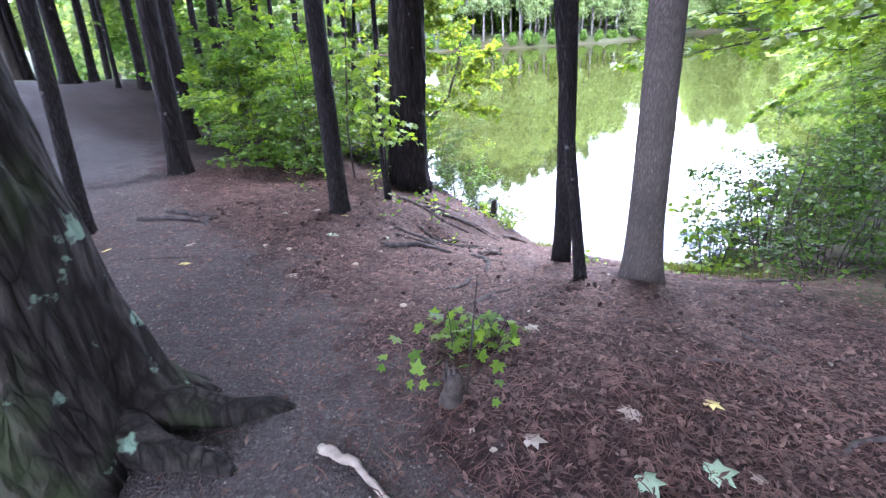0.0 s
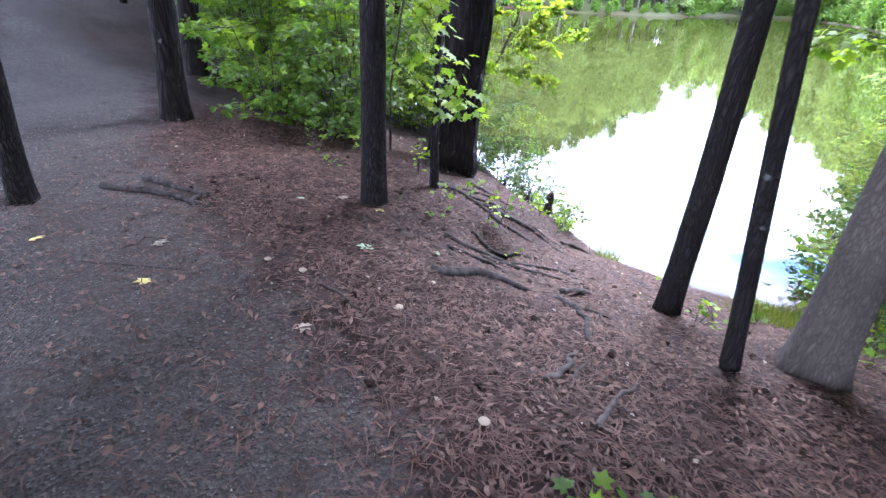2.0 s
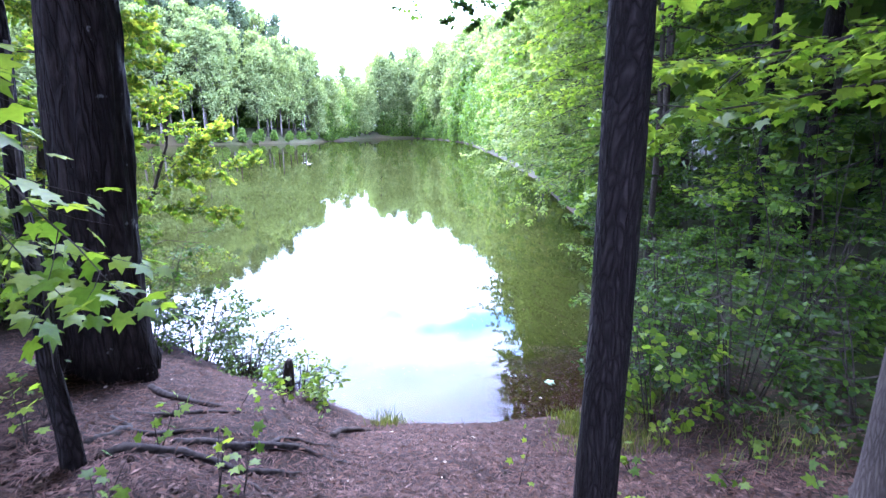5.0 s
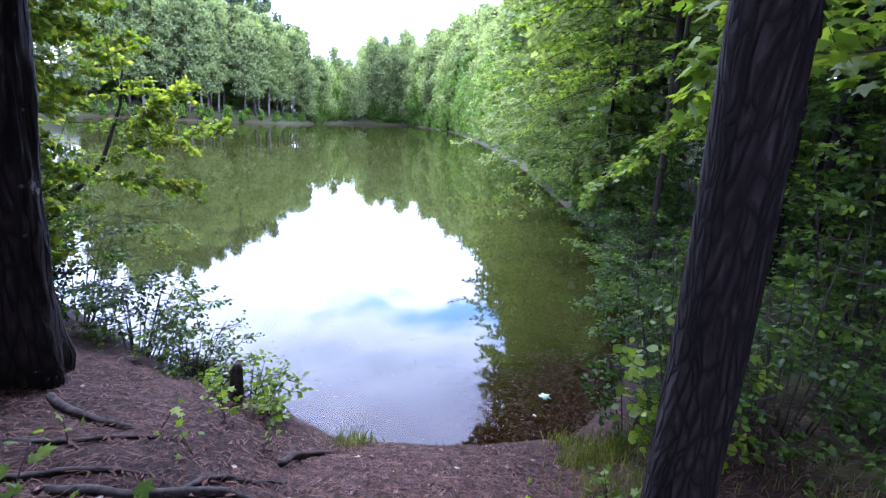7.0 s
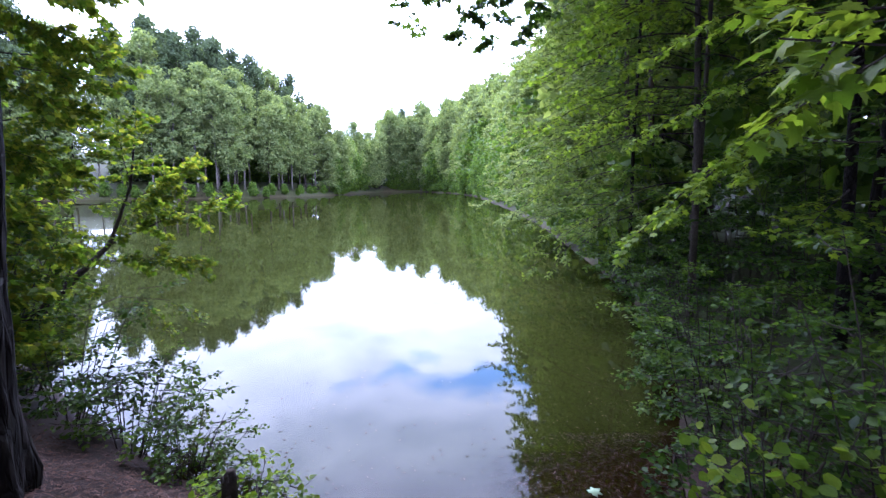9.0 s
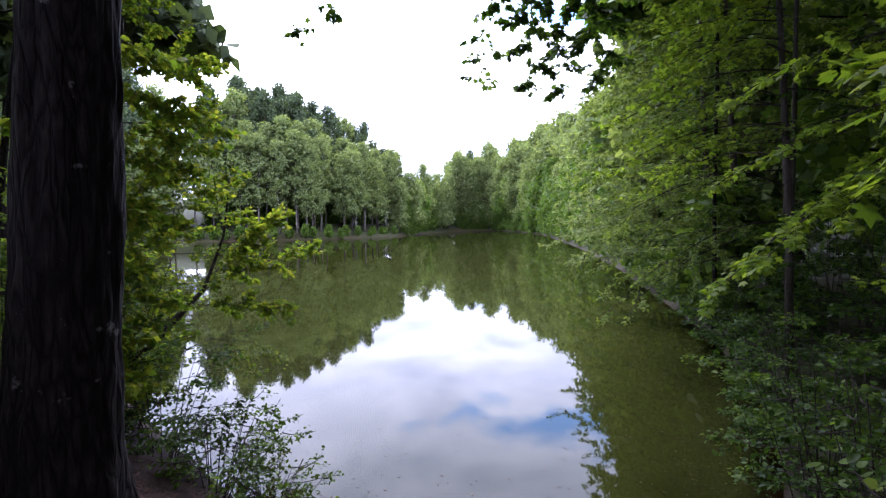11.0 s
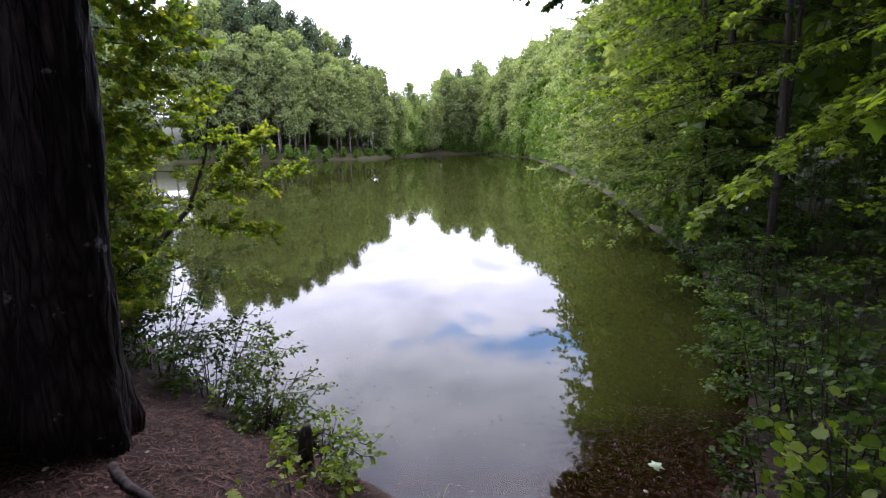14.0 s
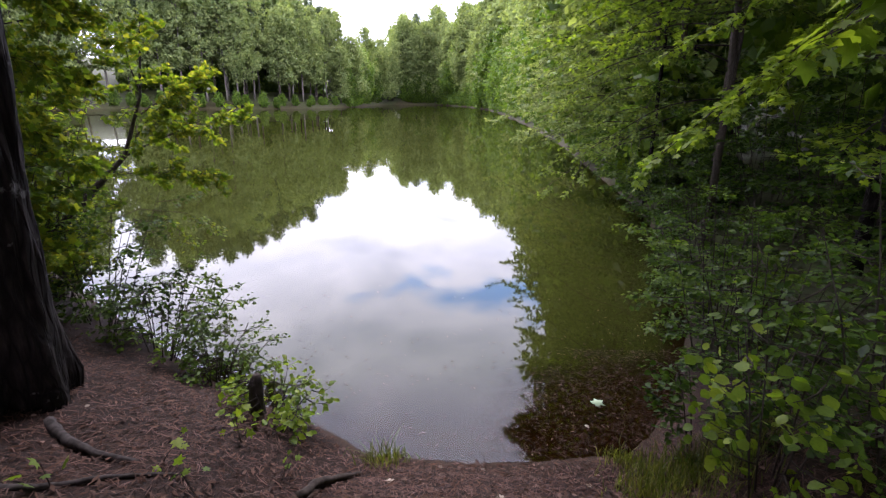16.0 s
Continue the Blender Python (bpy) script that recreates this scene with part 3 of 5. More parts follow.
# ---- trees ----
def trunk_mesh(name, r, height, lean=(0, 0), flare=0.35, seed=0, segs=28, ridge=0.06, step=0.06, fine_to=4.5, top=0.35, toes=5, sway=0.02):
    """A tapered trunk with ridged bark and a flared foot, from the ground up."""
    rng = np.random.RandomState(seed)
    zs = list(np.arange(-0.25, fine_to, step)) + list(np.linspace(fine_to, height, 9))
    zs = np.array(zs)
    th = np.arange(segs) / segs * 2 * np.pi
    Z, T = np.meshgrid(zs, th, indexing="ij")
    base = r * (1 - (1 - top) * np.clip(Z / height, 0, 1))
    foot = np.exp(-np.clip(Z + 0.05, 0, None) / (1.6 * r + 0.06))
    ph = rng.uniform(0, 6.28)
    toe = 1 + 0.55 * np.cos(toes * T + ph) * foot
    R = base * (1 + flare * foot * toe)
    out = np.zeros_like(R)
    for a in range(len(zs)):
        if zs[a] > fine_to + 0.01:
            continue
        for b in range(segs):
            c, s = math.cos(th[b]), math.sin(th[b])
            v = noise.noise(Vector((c * 3.2 + seed, s * 3.2, zs[a] * 1.4))) * 0.9 + noise.noise(Vector((c * 7 + seed, s * 7, zs[a] * 3.5))) * 0.6
            out[a, b] = v
    R = R * (1 + ridge * out)
    cx = lean[0] * Z + sway * np.sin(Z * 1.1 + ph) * np.clip(Z, 0, 2) / 2
    cy = lean[1] * Z + sway * np.cos(Z * 0.9 + ph) * np.clip(Z, 0, 2) / 2
    v = np.stack([cx + R * np.cos(T), cy + R * np.sin(T), Z], -1)
    i = np.arange(len(zs) - 1)[:, None] * segs; j = np.arange(segs)[None, :]; k = (j + 1) % segs
    q = np.stack([i + j, i + k, i + segs + k, i + segs + j], -1).reshape(-1, 4)
    return mesh_np(name, v, [q], True)


def canopy_mesh(name, seed, radius, low, high, count, size):
    """Foliage of a tall tree: uneven tiers of clumps round the upper trunk."""
    rng = np.random.RandomState(seed)
    blobs = []
    for k in range(16):
        a = k * 2.4 + rng.uniform(-0.5, 0.5)
        h = low + (high - low) * (k + rng.uniform(0, 1)) / 16
        rr = radius * (1.0 - 0.65 * (h - low) / (high - low)) * rng.uniform(0.45, 1.0)
        blobs.append(((math.cos(a) * rr, math.sin(a) * rr, h), (rng.uniform(0.9, 1.6), rng.uniform(0.9, 1.6), rng.uniform(0.35, 0.7))))
    return blob_crown(rng, blobs, count, size, shell=0.2).mesh(name)


# crowns mostly out of view, spread and thickened to hold back sky light
CANOPIES = [canopy_mesh("crown", 11 + i, 4.0, 8.0 + i * 0.5, 15.5, 5500, 0.5) for i in range(3)]
NEAR_CANOPIES = [canopy_mesh("crown", 21 + i, 4.8, 7.6 + i * 0.4, 14.5, 13000, 0.36) for i in range(2)]


def limb_mesh(name, seed, low, high, reach, lean, r):
    rng = np.random.RandomState(seed)
    g = Geo()
    for k in range(12):
        h = low + (high - low) * k / 12
        a = k * 2.4 + rng.uniform(-0.4, 0.4)
        b = np.array([lean[0] * h, lean[1] * h, h])
        e = b + np.array([math.cos(a), math.sin(a), 0.25]) * reach * rng.uniform(0.5, 1)
        g.add(*tube(bend(b, e, 5, 0.15, rng, 0.05), np.linspace(r * 0.35, r * 0.08, 5), 5))
    return g.mesh(name, True)


TREE_N = itertools.count(1)


def tall_tree(name, label, x, y, r, bark, lean=(0, 0), height=15.0, group="", seed=None, near=True, **kw):
    n = next(TREE_N)
    seed = seed if seed is not None else n
    t = thing(name, label, "tree", (x, y, gz(x, y)), group)
    part("trunk", trunk_mesh("trunk", r, height, lean, seed=seed, **kw), bark, t)
    part("branching", limb_mesh("branching", seed, 7.5, height - 0.5, 2.6, lean, r), bark, t)["kind"] = "stuff"
    c = part("crown", NEAR_CANOPIES[n % 2] if near else CANOPIES[n % 3], LEAF_MID if near and n % 2 else LEAF_PINE, t)
    c.location = (lean[0] * 10, lean[1] * 10, max(0, (height - 15.5) * 0.8))
    c.rotation_euler = (0, 0, n * 1.7)
    return t


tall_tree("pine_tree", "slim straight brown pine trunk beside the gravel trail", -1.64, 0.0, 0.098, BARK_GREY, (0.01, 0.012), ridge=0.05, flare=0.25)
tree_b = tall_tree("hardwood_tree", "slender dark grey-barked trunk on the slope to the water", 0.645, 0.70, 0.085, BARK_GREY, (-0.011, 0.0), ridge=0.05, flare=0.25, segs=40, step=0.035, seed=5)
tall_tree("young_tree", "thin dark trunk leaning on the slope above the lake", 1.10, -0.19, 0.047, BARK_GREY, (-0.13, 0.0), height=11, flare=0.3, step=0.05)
tall_tree("hardwood_tree", "stout smooth grey-brown trunk on the slope", 1.49, 0.20, 0.135, BARK_SMOOTH, (-0.03, 0.0), ridge=0.035, flare=0.42)
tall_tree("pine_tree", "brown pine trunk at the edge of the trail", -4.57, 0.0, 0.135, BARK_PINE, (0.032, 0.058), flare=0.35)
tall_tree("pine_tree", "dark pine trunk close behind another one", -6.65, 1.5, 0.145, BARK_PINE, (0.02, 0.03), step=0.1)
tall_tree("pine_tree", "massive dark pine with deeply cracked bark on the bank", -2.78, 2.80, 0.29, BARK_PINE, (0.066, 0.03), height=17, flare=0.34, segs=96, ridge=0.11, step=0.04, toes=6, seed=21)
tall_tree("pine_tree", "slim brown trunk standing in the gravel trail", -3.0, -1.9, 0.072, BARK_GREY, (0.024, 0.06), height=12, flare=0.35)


# hidden tree added so its crown shades the bank bushes
tall_tree("hardwood_tree", "dark trunk in the shaded woods above the bank", 5.5, 2.9, 0.13, BARK_GREY, step=0.12)
tall_tree("hardwood_tree", "thin pale trunk in the gloom of the bank", 4.72, 9.0, 0.045, BARK_SMOOTH, (0.01, 0.0), step=0.12)
tall_tree("hardwood_tree", "thin dark trunk in the gloom of the bank", 5.02, 12.6, 0.05, BARK_GREY, step=0.12)
# second hidden tree, added for the shade of its crown
tall_tree("hardwood_tree", "dark trunk in the shaded woods above the bank", 5.8, 6.3, 0.13, BARK_GREY, step=0.12)


def mossy_tree():
    x, y = -0.22, -3.28
    t = tall_tree("mossy_tree", "huge old trunk with moss and pale lichen on its roots", x, y, 0.31, BARK_MOSS, (0.0, 0.0), height=17, flare=0.75, segs=110, ridge=0.14, step=0.035, toes=4, seed=31)
    rng = np.random.RandomState(3)
    z0 = gz(x, y)
    for ex, ey, rr in ((0.5, -2.62, 0.085), (0.6, -3.0, 0.075), (0.35, -3.75, 0.06), (-0.9, -2.9, 0.06)):
        a = np.array([0.0, 0, 0.16]) + 0.22 * np.array([ex - x, ey - y, 0]) / math.hypot(ex - x, ey - y)
        b = np.array([ex - x, ey - y, gz(ex, ey) - z0 - 0.03])
        p = bend(a, b, 10, 0.03, rng, 0.012)
        for q in p[2:-1]:
            q[2] = max(q[2], gz(q[0] + x, q[1] + y) - z0 + rr * 0.15)
        g = Geo(); g.add(*tube(p, np.linspace(rr * 1.7, rr * 0.4, 10), 10, 0.08, rng))
        part("root", g.mesh("root", True), BARK_MOSS, t)


mossy_tree()


def dead_sapling():
    t = thing("dead_sapling", "thin grey dead sapling with a pale split along it", "tree", (-1.69, 0.89, gz(-1.69, 0.89)))
    rng = np.random.RandomState(8)
    p = np.array([(0.02, 0, -0.1), (0.02, 0, 0.2), (-0.015, 0.01, 0.5), (0.005, 0.02, 0.85), (-0.025, 0.03, 1.2), (0.02, 0.04, 1.8), (0.03, 0.06, 3.0), (0.06, 0.08, 4.5)])
    g = Geo(); g.add(*tube(p, (0.055, 0.044, 0.038, 0.036, 0.034, 0.03, 0.023, 0.012), 12, 0.08, rng))
    part("stem", g.mesh("stem", True), BARK_GREY, t)
    g = Geo(); g.add(*tube(p[1:6] + np.array([0.027, -0.012, 0]), (0.008, 0.009, 0.012, 0.011, 0.008), 6, 0.1, rng))
    part("bare_wood", g.mesh("bare_wood", True), DEADWOOD, t, "pale strip of bare wood")


dead_sapling()

# trunks along the trail, by bearing from its near end and distance
FOREST = [(-67.4, 17, .2), (-65.6, 17, .11), (-63.9, 14.5, .055), (-61.8, 14.5, .12), (-60.3, 17, .14), (-56.6, 15, .09), (-54.9, 16, .14), (-53.2, 19, .1), (-50.9, 14, .1), (-49.6, 15.5, .07), (-47.2, 20, .12), (-58.2, 22, .15), (-44.0, 22, .1), (-70.2, 24, .16), (-72.5, 19, .12), (-75.5, 15, .15), (-64.5, 27, .15), (-52.0, 27, .13), (-42.5, 16, .09), (-79, 22, .15), (-83, 14, .16), (-46, 30, .14)]
for az, dist, r in FOREST:
    x, y = 2.08 + dist * math.sin(radians(az)), -3.74 + dist * math.cos(radians(az))
    tall_tree("pine_tree", "dark pine trunk in the woods along the trail", x, y, r, BARK_PINE, (0.02, 0.05 if az > -66 else 0.01), group="woodland trunks", near=False, step=0.25, segs=14, height=14 + (dist * 7 % 3))
# extra trees round the walk, mostly unseen; their crowns block sky light
rngF = np.random.RandomState(77)
placed = [(-1.64, 0), (0.64, .7), (1.47, .3), (-2.8, 3), (-.2, -3.3)]
tries = 0
while len(placed) < 68 and tries < 3000:
    tries += 1
    x, y = rngF.uniform(-22, 18), rngF.uniform(-18, 9)
    if y > -4.6 and -9 < x < 4.5:
        continue
    if y > -0.5 * (x + 9) + 1 and x < -6 and y < 8 and x > -22:
        continue
    if lake_distance(np.array([x]), np.array([y]))[0] < 1.5 or line_distance(np.array([x]), np.array([y]), TRAIL)[0] < 1.7:
        continue
    if min(math.hypot(x - a, y - b) for a, b in placed) < 2.3:
        continue
    placed.append((x, y))
    tall_tree("pine_tree", "dark pine trunk in the woods", x, y, rngF.uniform(.09, .2), BARK_PINE, (rngF.uniform(-.03, .03), rngF.uniform(-.03, .03)), group="woodland trunks", near=False, step=0.25, segs=14, height=rngF.uniform(13, 17))


# ---- woods on the far banks ----
def far_tree_kind(name, label, seed, height, crown_low, radius, count, size, mat, bark, trunk_r=0.16):
    rng = np.random.RandomState(seed)
    t = thing(name, label, "tree", (0, 0, 0), group=name + "s of the far bank")
    g = Geo()
    g.add(*tube(bend((0, 0, -0.4), (rng.uniform(-.5, .5), rng.uniform(-.5, .5), height * 0.93), 9, 0, rng, 0.05), np.linspace(trunk_r, trunk_r * 0.2, 9), 8))
    part("trunk", g.mesh("trunk", True), bark, t)
    blobs, limbs = [], Geo()
    n = 34
    for k in range(n):
        f = k / (n - 1)
        h = crown_low + (height - crown_low) * f
        prof = (0.75 + 0.25 * math.sin(f * 9 + seed)) * (1 - f) ** 0.58 * min(1, 0.5 + 1.6 * f) + 0.06
        rr = radius * prof * rng.uniform(0.35, 0.95)
        a = k * 2.4 + rng.uniform(-0.6, 0.6)
        c = (math.cos(a) * rr, math.sin(a) * rr, h)
        s = radius * rng.uniform(0.2, 0.42)
        blobs.append((c, (s, s, s * rng.uniform(0.5, 0.8))))
        limbs.add(*tube(bend((0, 0, h - 0.12 * height * 0.5), c, 4, 0.1, rng), np.linspace(trunk_r * 0.35, trunk_r * 0.1, 4), 3, cap=False))
    part("branching", limbs.mesh("branching", True), bark, t)["kind"] = "stuff"
    part("crown", blob_crown(rng, blobs, count, size, shell=0.15).mesh("crown"), mat, t)
    return t


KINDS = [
    far_tree_kind("far_hardwood", "light green hardwood with a full crown on the lake bank", 101, 17, 4.5, 4.2, 5200, 0.38, LEAF_FAR_HAZE, BARK_SMOOTH),
    far_tree_kind("far_hardwood", "broad green hardwood leaning over the lake bank", 102, 14, 2.0, 4.8, 5200, 0.38, LEAF_FAR_HAZE, BARK_SMOOTH),
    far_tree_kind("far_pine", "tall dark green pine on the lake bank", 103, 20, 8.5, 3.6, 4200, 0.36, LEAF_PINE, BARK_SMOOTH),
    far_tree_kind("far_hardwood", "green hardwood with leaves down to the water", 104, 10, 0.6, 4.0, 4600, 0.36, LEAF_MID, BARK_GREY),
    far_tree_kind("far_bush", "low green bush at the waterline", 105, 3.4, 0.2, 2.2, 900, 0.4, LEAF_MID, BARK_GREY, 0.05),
    far_tree_kind("far_hardwood", "slender light green hardwood with a bare pale trunk", 106, 19, 6.0, 3.6, 5200, 0.36, LEAF_FAR_HAZE, BARK_PALE, 0.2),
    # backing kind: the leaf colour stands for shade between the front trunks
    far_tree_kind("far_hardwood", "dark shaded young hardwood deep in the woods", 107, 11, 0.5, 4.6, 2600, 0.55, LEAF_SHADED, BARK_GREY, 0.14),
]
USED = set()


def plant(kind, x, y, s, turn):
    src = KINDS[kind]
    m = pose(x, y, gz(x, y) - 0.1, 0, 0, turn)
    if kind not in USED:
        USED.add(kind)
        src.matrix_basis = m
        src.scale = (s, s, s)
        return
    ob = copy_thing(src, m)
    ob.scale = (s, s, s)


def bank_row(points, inland, gap, kinds, seed, scale=(0.85, 1.15)):
    """Trees along a stretch of the shore, that far inland."""
    rng = np.random.RandomState(seed)
    for (ax, ay), (bx, by) in zip(points, points[1:]):
        ln = math.hypot(bx - ax, by - ay)
        nx, ny = (by - ay) / ln, -(bx - ax) / ln
        k = rng.uniform(0, gap)
        while k < ln:
            x = ax + (bx - ax) * k / ln + nx * (inland + rng.uniform(-1, 1))
            y = ay + (by - ay) * k / ln + ny * (inland + rng.uniform(-1, 1))
            if lake_distance(np.array([x]), np.array([y]))[0] > 0.3:
                plant(kinds[rng.randint(len(kinds))], x, y, rng.uniform(*scale), rng.uniform(0, 360))
            k += gap * rng.uniform(0.75, 1.3)


RIGHT = [(5.6, 17), (7, 30), (9, 60), (10.5, 126)]
END = [(10.5, 126), (6, 170), (-5, 205), (-17, 200)]
POINT = [(-24, 165), (-23, 141), (-30, 112), (-38, 98), (-60, 88), (-85, 60)]
LEFT = [(-85, 60), (-60, 25), (-30, 15), (-14, 11)]
bank_row(RIGHT, 2.2, 3.6, (3, 3, 1), 1, (0.9, 1.2))
bank_row(RIGHT, 5.5, 4.6, (1, 0, 1), 2, (0.95, 1.25))
bank_row(RIGHT, 11, 7, (0, 2, 0), 3, (1.05, 1.3))
bank_row(END, 0.9, 3.2, (4, 4, 3), 15, (0.8, 1.2))
bank_row(END, 3.5, 4.2, (3, 1, 0), 4, (1.5, 1.9))
bank_row(END, 8, 5, (1, 0), 5, (1.6, 1.95))
bank_row(END, 15, 8, (0, 2), 6, (1.4, 1.7))
for x, y, s in ((-6, 209, 1.7), (-3, 212, 1.9), (-9, 208, 1.7), (-12, 207, 1.8), (-1, 208, 1.7), (-5, 216, 2.0), (-10, 215, 2.0), (-15, 206, 1.7), (0, 202, 1.6)):
    plant(0 if x % 2 else 1, x, y, s, x * 40)
bank_row([(-17, 200), (-24, 165), (-23, 141)], 3, 4.5, (3, 1, 0), 14, (1.2, 1.5))
HEAD = [(-23, 141), (-30, 112), (-38, 98), (-60, 88), (-85, 60)]
bank_row(HEAD, 1.2, 3.0, (4, 4, 4), 7, (0.4, 0.75))
bank_row([(-24, 165), (-23, 141), (-26, 128)], 3, 4.0, (3, 1, 3), 8, (0.9, 1.2))
bank_row(HEAD, 5, 4.0, (5, 5, 0), 8, (0.95, 1.15))
bank_row(HEAD, 10, 4.6, (5, 2, 5), 9, (1.05, 1.25))
bank_row(HEAD, 14, 3.2, (3, 3), 16, (0.75, 1.0))
bank_row(HEAD, 17, 4.6, (2, 2, 5), 10, (1.3, 1.55))
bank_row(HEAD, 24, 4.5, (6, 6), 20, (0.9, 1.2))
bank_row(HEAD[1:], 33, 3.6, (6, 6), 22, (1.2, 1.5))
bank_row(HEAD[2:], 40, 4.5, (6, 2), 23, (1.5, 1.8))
bank_row(HEAD[1:], 28, 5, (2, 0, 2), 19, (1.5, 1.75))
bank_row([(4.9, 12.3), (7, 30), (9, 60), (10.5, 126)], 0.7, 2.4, (4, 4), 18, (0.55, 0.95))
# extra trees set behind the banks to close gaps of bright sky
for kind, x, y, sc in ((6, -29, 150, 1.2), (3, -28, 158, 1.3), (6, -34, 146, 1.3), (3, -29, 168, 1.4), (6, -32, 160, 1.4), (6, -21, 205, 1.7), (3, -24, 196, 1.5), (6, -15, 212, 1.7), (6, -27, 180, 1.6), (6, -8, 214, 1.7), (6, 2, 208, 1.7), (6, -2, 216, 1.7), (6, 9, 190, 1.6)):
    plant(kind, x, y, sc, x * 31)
bank_row(LEFT, 2.0, 5.5, (3, 1, 3), 11, (0.8, 1.1))
bank_row(LEFT, 8, 8, (0, 2, 1), 12, (0.9, 1.1))


# ---- boughs and bushes near the walk ----
def leafy(name, label, category, base, stems, boughs, shape, size, mat, wood=TWIG, seed=0, group="", flat=0.35, stem_name="trunk", tier=1.0, more=1.0):
    """A tree or bush: stems given as point rows with radii, and boughs (start, end, sag, width, leaves, radius), all in world metres."""
    rng = np.random.RandomState(seed)
    bx, by = base
    o = np.array([bx, by, gz(bx, by)])
    t = thing(name, label, category, tuple(o), group)
    for pts, radii in stems:
        g = Geo(); g.add(*tube(np.array(pts, float) - o, radii, 9, 0.06, rng))
        part(stem_name, g.mesh(stem_name, True), wood, t)
    for start, end, sag, width, count, r0 in boughs:
        w, l = Geo(), Geo()
        spray(w, l, rng, np.array(start) - o, np.array(end) - o, sag, width, int(count * more), size, shape, r0, flat=flat, tier=tier)
        b = part("bough", w.mesh("bough", True), TWIG, t)
        part("foliage", l.mesh("foliage"), mat, b)
    return t


def bush(name, label, x, y, height, spread, stems, leaves, shape, size, mat, seed, group="", lean=(0, 0), low=0.1):
    """A bush of many stems with leaf layers from near the ground to its top."""
    rng = np.random.RandomState(seed)
    z = gz(x, y)
    t = thing(name, label, "bush", (x, y, z), group)
    for k in range(stems):
        a = k * 2.4 + rng.uniform(-0.4, 0.4)
        rr = spread * math.sqrt((k + 0.5) / stems) * rng.uniform(0.7, 1.1)
        h = height * rng.uniform(0.45, 1.0)
        end = np.array([math.cos(a) * rr + lean[0] * h, math.sin(a) * rr + lean[1] * h, h])
        foot = np.array([math.cos(a) * rr * 0.25, math.sin(a) * rr * 0.25, -0.08])
        foot[2] += gz(x + foot[0], y + foot[1]) - z
        w, l = Geo(), Geo()
        mid = foot * 0.4 + end * 0.6 + np.array([0, 0, 0.08 * h])
        w.add(*tube(np.array([foot, foot * 0.7 + mid * 0.3, mid, end]), (0.008, 0.006, 0.005, 0.002), 5))
        per = int(leaves * 1.9) // stems
        for j in range(4):
            f = low + (1 - low) * (j + rng.uniform(0.1, 0.9)) / 4
            s = foot * (1 - f) + end * f
            aa = a + rng.uniform(-1.3, 1.3)
            ln = spread * rng.uniform(0.35, 0.75)
            e = s + np.array([math.cos(aa) * ln, math.sin(aa) * ln, rng.uniform(-0.1, 0.25) * ln])
            spray(w, l, rng, s, e, 0.03, ln * 0.55, per // 4, size, shape, 0.006, twigs=4, flat=0.5)
        st = part("stem", w.mesh("stem", True), TWIG, t)
        part("foliage", l.mesh("foliage"), mat, st)
    return t


# maple on the slope: broad layers of bright leaves over the walk
leafy("maple_tree", "young maple with broad layers of bright green leaves", "tree", (3.26, 1.02),
      [([(3.26, 1.02, 1.0), (3.15, 1.04, 2.0), (2.97, 1.1, 3.45), (2.8, 1.2, 5.0), (2.7, 1.3, 6.5)], (0.05, 0.042, 0.034, 0.025, 0.012))],
      [((3.0, 1.1, 3.3), (0.92, 1.55, 3.02), 0.1, 0.75, 190, .012), 
       ((2.95, 1.15, 3.6), (1.3, 2.4, 3.3), 0.1, 0.8, 190, .012), 
       ((2.9, 1.2, 4.1), (0.75, 1.9, 3.75), 0.1, 0.9, 200, .014), ((2.85, 1.2, 4.5), (1.2, 3.0, 4.2), 0.1, 0.9, 200, .014),
        ((2.9, 1.2, 3.8), (3.4, 3.4, 3.4), 0.1, 0.9, 180, .012),
       ((2.9, 1.1, 4.0), (3.6, -0.8, 3.8), 0.1, 0.9, 160, .012), ((2.95, 1.1, 3.4), (2.4, -0.6, 3.5), 0.1, 0.8, 150, .012),
       ((2.8, 1.2, 5.0), (1.0, 0.6, 5.0), 0.1, 1.0, 200, .014), ((2.75, 1.2, 5.6), (2.6, 3.4, 5.4), 0.1, 1.0, 200, .014),
       ((2.7, 1.3, 6.2), (1.2, 2.2, 6.2), 0.1, 1.0, 180, .012)], MAPLE, 0.10, LEAF_MAPLE, BARK_GREY, 41)

# maple branch hanging beside the dead sapling
leafy("maple_sapling", "maple sapling with a hanging spray of bright leaves", "tree", (-2.75, 1.5),
      [([(-2.75, 1.5, 1.2), (-2.45, 1.15, 2.2), (-1.9, 0.66, 3.0), (-1.75, 0.6, 3.7)], (0.012, 0.01, 0.008, 0.005))],
      [((-1.9, 0.66, 3.0), (-1.07, 0.55, 2.22), -0.08, 0.38, 62, .006), ((-1.95, 0.68, 2.8), (-1.25, 0.5, 2.25), -0.05, 0.32, 44, .005),
       ((-1.85, 0.64, 3.3), (-1.35, 0.35, 2.9), -0.03, 0.35, 40, .005), ((-2.0, 0.7, 2.5), (-1.5, 0.95, 2.1), 0, 0.3, 34, .005)], MAPLE, 0.10, LEAF_MAPLE, TWIG, 42)

